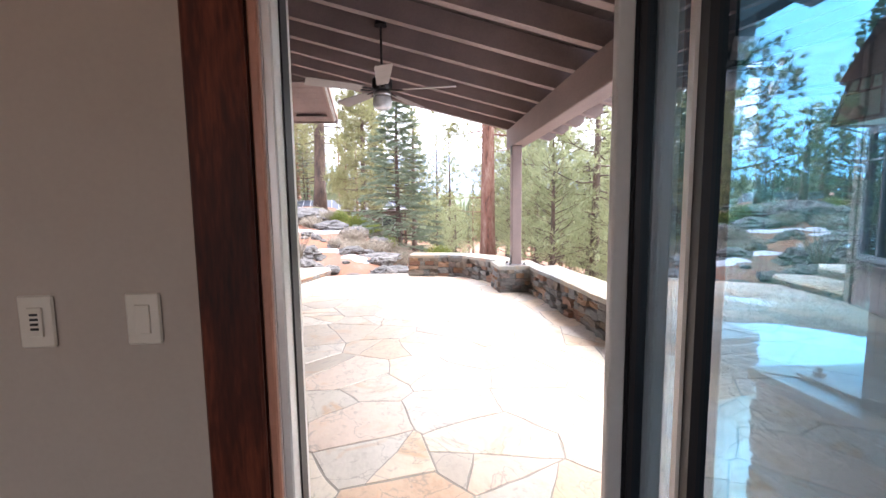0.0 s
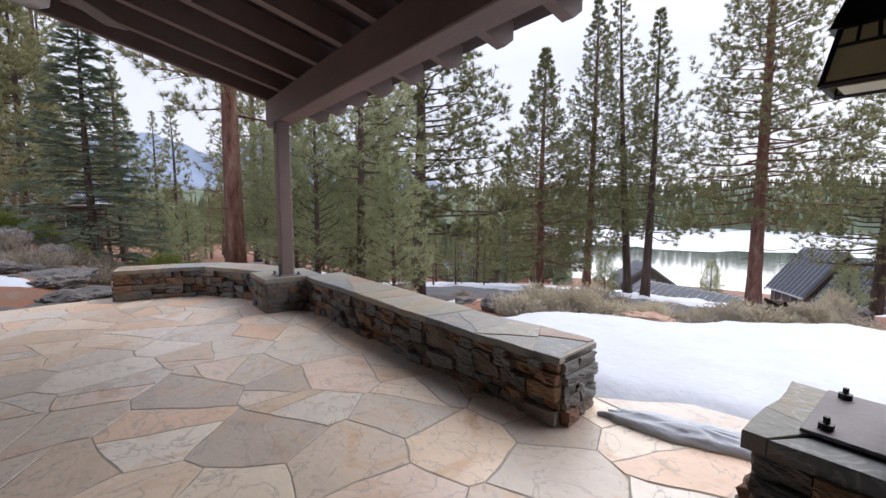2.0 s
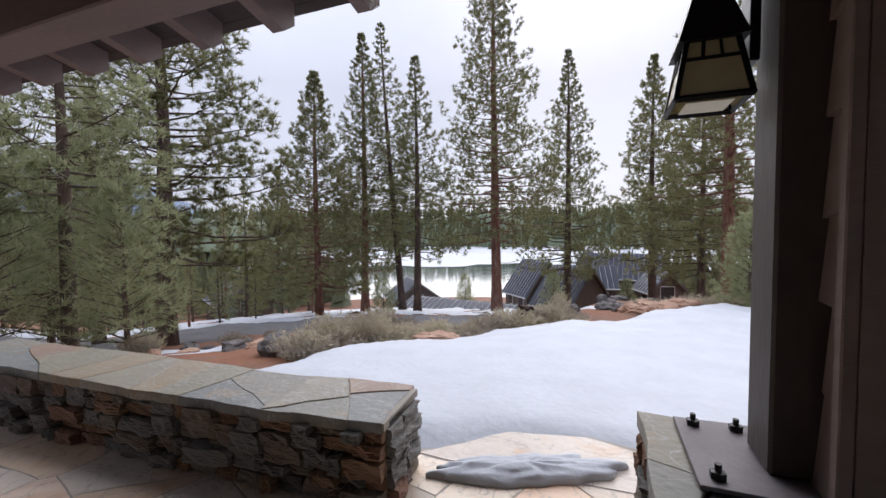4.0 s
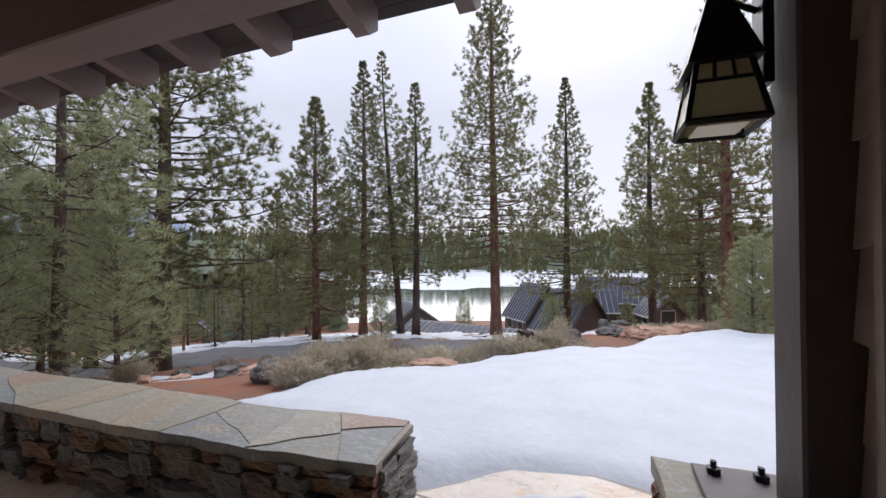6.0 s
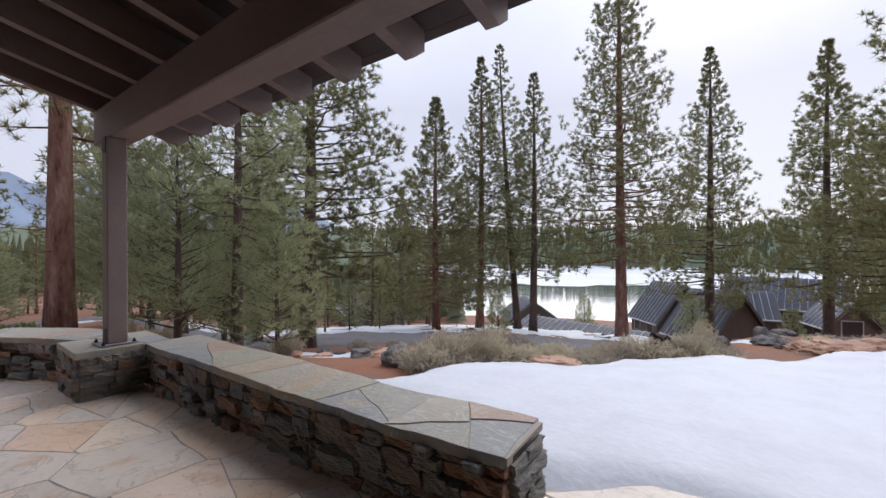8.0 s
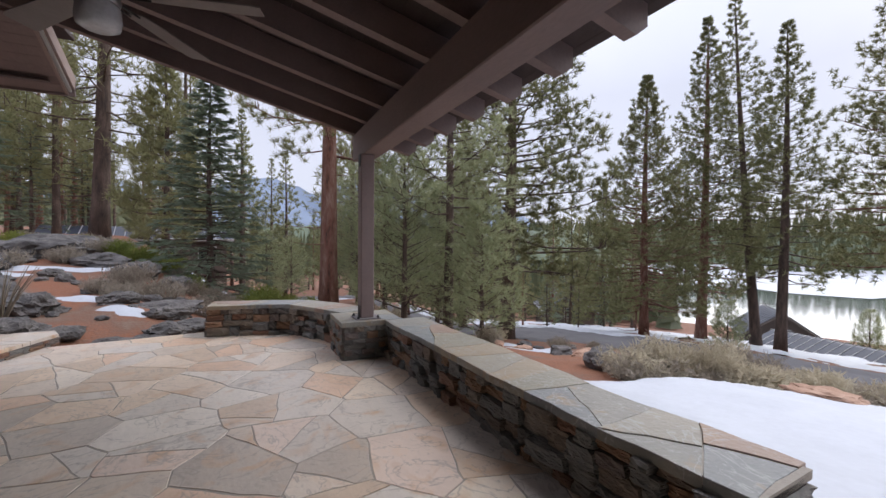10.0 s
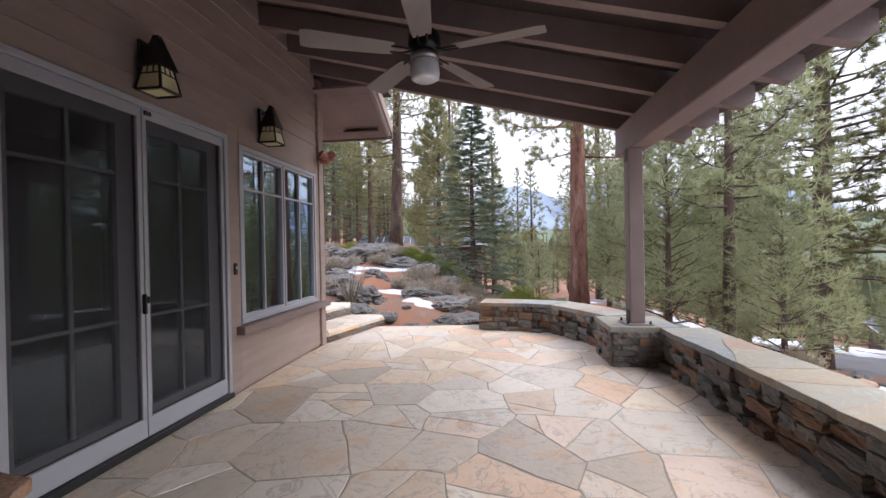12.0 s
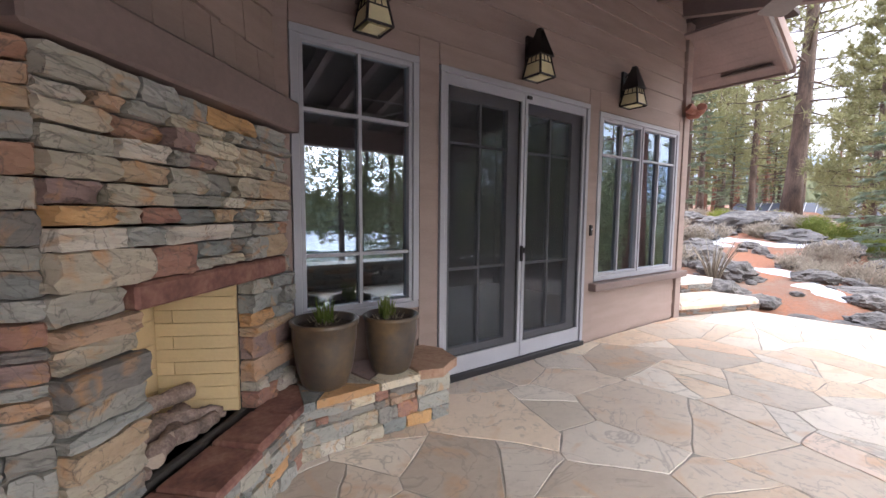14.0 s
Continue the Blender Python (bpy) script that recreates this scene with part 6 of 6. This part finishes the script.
rock_at(42.4, 6.9, 0.34, 0.28, 0.26, 230, ROCK, "dark mottled boulder at the edge of the snow")
rock_at(66.5, 11.3, 0.8, 0.5, 0.35, 231, ROCK, "dark rounded boulder under the young pines")
x, y = polar(20.8, 6.6)
rock((x, y, land_z(x, y) + 0.21), 0.36, 0.24, 0.10, 232, RED_ROCK, "flat rusty rock poking out of the snow")
rock_at(-8.2, 11.3, 0.5, 0.4, 0.26, 233, RED_ROCK, "large rusty boulder at the snow's edge", "rusty boulders")
rock_at(-10.6, 12.0, 0.62, 0.4, 0.30, 234, RED_ROCK, "large rusty boulder at the snow's edge", "rusty boulders")
rock_at(-5.6, 11.0, 0.4, 0.3, 0.2, 235, RED_ROCK, "large rusty boulder at the snow's edge", "rusty boulders")
for k in range(16):
    random.seed(300 + k)
    rock_at(random.uniform(-16, 6), random.uniform(10.5, 14), random.uniform(0.15, 0.35), random.uniform(0.15, 0.3), random.uniform(0.1, 0.25), 240 + k, ROCK, "small grey rock among dry shrubs", "small rocks")

for k in range(80):
    random.seed(500 + k)
    s = 0.06 + 0.22 * random.random() ** 2
    rock_at(random.uniform(92, 115), random.uniform(7.2, 18), s * random.uniform(1, 1.7), s, s * random.uniform(0.5, 0.9), 520 + k, ROCK, "small weathered grey rock on needle litter", "hillside rocks")
# old stump
x, y = polar(8.4, 8.9)
bm = bmesh.new()
tube(bm, [(x, y, land_z(x, y) - 0.1), (x, y, land_z(x, y) + 0.3), (x + 0.03, y, land_z(x, y) + 0.5)], [0.26, 0.2, 0.19], 12)
for v in bm.verts:
    v.co += Vector((random.uniform(-0.03, 0.03), random.uniform(-0.03, 0.03), random.uniform(-0.06, 0.06)))
tagged(part("tree_stump", bm, BARK), "weathered grey-brown tree stump by the snow", "stump")


def shrub(name, at, r, h, n, material, seed, label, group, upright=0.9, tufts=False):
    """A shrub of many thin stems with seed heads or leaves."""
    random.seed(seed)
    sp = Sprays()
    for k in range(n):
        a, q = random.uniform(0, math.tau), random.random() ** 0.6
        b = Vector((math.cos(a) * r * 0.25 * q, math.sin(a) * r * 0.25 * q, -0.03))
        tip = Vector((math.cos(a) * r * q, math.sin(a) * r * q, h * (1.05 - 0.35 * q * q) * random.uniform(0.35, 1.15)))
        mid = b.lerp(tip, 0.55) + Vector((0, 0, 0.1 * h))
        sp.blade(b, tip, 0.006)
        for j in range(4):
            c = mid.lerp(tip, random.random())
            sp.blade(c, c + Vector((random.gauss(0, 0.5), random.gauss(0, 0.5), random.uniform(0.2, 1))).normalized() * random.uniform(0.05, 0.12) * (1 + h * 0.5), 0.010 if not tufts else 0.018)
    ob = new(name, mesh_of(name, sp.v, sp.f, material))
    ob.location = at
    return tagged(ob, label, "shrub", group)


def shrub_at(az, d, r, h, n, material, seed, label, group):
    x, y = polar(az, d)
    return shrub("shrub", (x, y, land_z(x, y) + 0.02), r, h, n, material, seed, label, group)


base_dry = [shrub_at(36 - 3 * k, 6.9 + 0.4 * k, 0.42, 0.55, 240, DRY, 400 + k, "dry straw-coloured rabbitbrush at the snow's edge", "dry shrubs") for k in range(3)]
base_grey = [shrub_at(30 - 2 * k, 8.4, 0.5, 0.42, 220, TWIG, 410 + k, "leafless grey-brown sagebrush on the slope", "grey shrubs") for k in range(3)]
random.seed(55)
for k in range(84):
    az = random.uniform(-24, 40)
    d = snow_reach(az) + random.uniform(0.0, 1.0) ** 1.4 * 3.2
    if -13 < az < 0 and d < 11.9:
        continue
    src = random.choice(base_dry + base_grey)
    x, y = polar(az, d)
    copy_thing(src, Matrix.Translation((x, y, land_z(x, y))) @ Matrix.Rotation(random.uniform(0, 6), 4, "Z") @ Matrix.Diagonal((random.uniform(0.5, 1.3), random.uniform(0.5, 1.3), random.uniform(0.35, 1.0), 1)))
for k in range(38):
    az, d = random.uniform(86, 114), random.uniform(10.0, 24)
    src = random.choice(base_grey)
    x, y = polar(az, d)
    copy_thing(src, Matrix.Translation((x, y, land_z(x, y))) @ Matrix.Rotation(random.uniform(0, 6), 4, "Z") @ Matrix.Scale(random.uniform(0.6, 1.2), 4))
random.seed(58)
for k in range(26):
    az, d = random.uniform(42, 74), random.uniform(7.6, 20)
    src = random.choice(base_grey + base_dry)
    x, y = polar(az, d)
    copy_thing(src, Matrix.Translation((x, y, land_z(x, y))) @ Matrix.Rotation(random.uniform(0, 6), 4, "Z") @ Matrix.Scale(random.uniform(0.35, 0.9), 4))
for k in range(14):
    random.seed(700 + k)
    rock_at(random.uniform(44, 66), random.uniform(7.5, 15), random.uniform(0.1, 0.3), random.uniform(0.1, 0.25), random.uniform(0.08, 0.18), 720 + k, (ROCK, RED_ROCK)[k % 2], "small rock on the rusty slope below the wall", "slope rocks")
olive = shrub_at(86.5, 12.5, 0.6, 0.6, 480, SHRUB, 420, "bright olive-green manzanita shrub", "green shrubs")
for az, d, sc in ((83.5, 12.8, 0.7), (81.0, 13.6, 0.6), (94.5, 13.2, 0.7), (99, 15.5, 0.9), (101, 16.5, 0.8), (89, 14.0, 0.6), (96.5, 17, 1.0), (88, 19, 0.9), (85, 17, 0.8), (104, 20, 0.8), (109, 21, 0.9)):
    x, y = polar(az, d)
    copy_thing(olive, Matrix.Translation((x, y, land_z(x, y))) @ Matrix.Rotation(az, 4, "Z") @ Matrix.Scale(sc, 4))
# leafless bush beside the steps
random.seed(66)
x, y = polar(110.2, 8.9)
bm = bmesh.new()
z0 = land_z(x, y)
for k in range(34):
    a, l = random.uniform(0, math.tau), random.uniform(0.5, 1.1)
    e = Vector((x + math.cos(a) * 0.45 * l, y + math.sin(a) * 0.45 * l, z0 + l * 0.9))
    tube(bm, [(x, y, z0 - 0.05), Vector((x, y, z0)).lerp(e, 0.5) + Vector((0, 0, 0.08)), e], [0.014, 0.009, 0.003], 4, False)
tagged(part("bare_bush", bm, TWIG), "leafless grey bush beside the stone steps", "shrub")


def patch(az, d, rx, ry, seed, turn=0.0):
    cx, cy = polar(az, d)
    ca, sa = math.cos(radians(turn)), math.sin(radians(turn))

    def inside(px, py):
        u, v = (px - cx) * ca + (py - cy) * sa, -(px - cx) * sa + (py - cy) * ca
        return (1 - math.hypot(u / rx, v / ry) + 0.45 * fbm(px, py, seed, 1.1)) * min(rx, ry) * 0.9

    R = max(rx, ry) * 1.7
    return sheet("snow_patch", cx - R, cx + R, cy - R, cy + R, max(0.09, R / 24), inside, 0.07, SNOW, "thin melting snow patch on needle litter", "snow", 0.015)


for az, d, rx, ry, tn in ((105.4, 14.2, 1.2, 0.30, 12), (104.0, 10.6, 0.5, 0.17, -30), (100.8, 9.2, 0.36, 0.15, -40), (110.5, 13.5, 0.4, 0.25, 0), (56, 10.2, 1.2, 0.28, -34), (50, 9.4, 0.7, 0.2, -38), (62, 11.5, 1.0, 0.25, -30), (47, 33, 5, 1.2, -42), (44, 30, 7, 2.2, -47), (52, 34, 6, 1.6, -40), (36, 45, 8, 3, -50), (10, 30, 5, 1.5, -75), (-6, 11.7, 1.3, 0.3, 80), (82, 24, 3, 1.0, 0), (70, 30, 5, 1.5, -20), (90, 30, 4, 1.2, 0), (95.5, 11.2, 0.5, 0.25, 0), (86.5, 9.6, 0.6, 0.25, 0), (60, 27, 4, 1.3, -30)):
    patch(az, d, rx, ry, az, tn)

# lump of slush on the apron
bm = bmesh.new()
bmesh.ops.create_uvsphere(bm, u_segments=64, v_segments=24, radius=1.0)
for v in bm.verts:
    n = v.co.normalized()
    k = 1 + 0.30 * noise.noise(Vector((n.x * 3, n.y * 3, 4))) + 0.10 * noise.noise(Vector((n.x * 9, n.y * 9, 2)))
    v.co = Vector((n.x * 0.52 * k, n.y * 0.13 * k, max(-0.2, n.z) * 0.062 * k - 0.018 * max(0, noise.noise(Vector((n.x * 8, n.y * 4, 1))))))
ob = part("snow_lump", bm, SNOW, smooth=True)
ob.location, ob.rotation_euler = (3.27, 2.42, 0.012), (0, 0, radians(112))
tagged(ob, "melting heap of slush on the flagstones", "snow")

# ---------- houses below ----------
def gable_house(at, turn, L, Wd, eave_h, rise, label, parent_name="house", tile=True):
    """A house with a tiled gable roof, clapboard walls, windows and trim."""
    ob = tagged(empty(parent_name, at), label, "house")
    ob.rotation_euler = (0, 0, radians(turn))
    bm = bmesh.new()
    prof = [(-Wd / 2, -6), (Wd / 2, -6), (Wd / 2, eave_h), (0, eave_h + rise), (-Wd / 2, eave_h)]
    a = [bm.verts.new((-L / 2, y, z)) for y, z in prof]
    b = [bm.verts.new((L / 2, y, z)) for y, z in prof]
    bm.faces.new(a[::-1])
    bm.faces.new(b)
    for i in range(5):
        j = (i + 1) % 5
        bm.faces.new((a[i], a[j], b[j], b[i]))
    part("wall", bm, HOUSE_WALL, ob)
    ang = math.atan2(rise, Wd / 2)
    slope = math.hypot(rise, Wd / 2) + 0.7
    for s in (-1, 1):
        bm = bmesh.new()
        n, k = int(slope / 0.4), int(L / 0.3) if tile else 2
        rows_ = []
        for r in range(n + 1):
            for up in ((0.0, 0.07) if 0 < r < n else (0.0,)):
                rows_.append([bm.verts.new((-L / 2 - 0.5 + (L + 1) * c / k, r * 0.4, up + 0.08 + (0.045 if tile and c % 2 else 0.0))) for c in range(k + 1)])
        for a_, b_ in zip(rows_, rows_[1:]):
            for c in range(k):
                bm.faces.new((a_[c], a_[c + 1], b_[c + 1], b_[c]))
        rf = part("roof", bm, SLATE_ROOF, ob)
        seam = bmesh.new()
        for c in range(1, int((L + 1) / 0.7)):
            box(seam, -L / 2 - 0.5 + c * 0.7 - 0.02, -L / 2 - 0.5 + c * 0.7 + 0.02, 0.05, slope - 0.1, 0.10, 0.17)
        box(seam, -L / 2 - 0.5, L / 2 + 0.5, n * 0.4, n * 0.4 + 0.12, -0.05, 0.16)
        part("seams", seam, HOUSE_TRIM, rf, "pale snow-guard ribs and gutter")
        rf.matrix_basis = Matrix.Translation((0, 0, eave_h + rise + 0.05)) @ Matrix.Rotation(0 if s > 0 else math.pi, 4, "Z") @ Matrix.Rotation(-ang, 4, "X")
    for s in (-1, 1):
        win = empty("window", (s * L / 2, 0, eave_h - 0.4))
        win.parent = ob
        boxed("frame", (-0.06, 0.06, -0.9, 0.9, -0.8, 0.9), HOUSE_TRIM, win)
        boxed("pane", (-0.075, 0.075, -0.8, 0.8, -0.7, 0.8), PANE_DARK, win)
    for s in (-1, 1):
        for c in range(int(L / 3)):
            win = empty("window", (-L / 2 + 1.5 + c * 3, s * Wd / 2, eave_h - 1.3))
            win.parent = ob
            boxed("frame", (-0.7, 0.7, -0.05, 0.05, -0.7, 0.7), HOUSE_TRIM, win)
            boxed("pane", (-0.62, 0.62, -0.07, 0.07, -0.62, 0.62), PANE_DARK, win)
    for s in (-1, 1):
        bm = bmesh.new()
        for t in (-1, 1):
            tube(bm, [(s * (L / 2 + 0.52), 0, eave_h + rise - 0.05), (s * (L / 2 + 0.52), t * (Wd / 2 + 0.5), eave_h - 0.05 - 0.5 * rise / (Wd / 2))], [0.12, 0.12], 4)
        part("barge_board", bm, HOUSE_WALL, ob)
    return ob


def house_at(az, d, k_apex, turn, L, Wd, eave_h, rise, label, tile=True):
    x, y = polar(az, d)
    gable_house((x, y, 1.42 + k_apex * d - eave_h - rise), turn, L, Wd, eave_h, rise, label, tile=tile)


house_at(2.5, 54, -0.094, 42, 7, 7, 3.0, 4.8, "steep-gabled house with blue-grey tiled roof")
house_at(7.3, 64, -0.078, 42, 6, 7, 3.0, 4.6, "house wing with blue-grey tiled roof")
house_at(0.9, 60, -0.088, 100, 7, 6, 3.0, 2.6, "long house with blue-grey tiled roof")
house_at(-3.6, 68, -0.060, 84, 11, 7, 3.0, 3.4, "house with grey tiled roof among pines")
house_at(-8.0, 58, -0.095, 20, 4, 4, 2.4, 2.2, "small shed with steep tiled roof")
house_at(17.2, 46, -0.178, 80, 13, 7, 1.5, 1.2, "low garage roof with patches of snow", False)
house_at(24.5, 60, -0.125, 40, 6, 6, 2.5, 2.2, "distant boathouse with dark roof", False)
house_at(47.0, 75, -0.115, 60, 10, 8, 3.0, 2.6, "dark brown house among pines below the road", False)
house_at(98.8, 44, 0.022, 10, 12, 6, 2.4, 0.9, "low dark cabin behind the hillside trees", False)
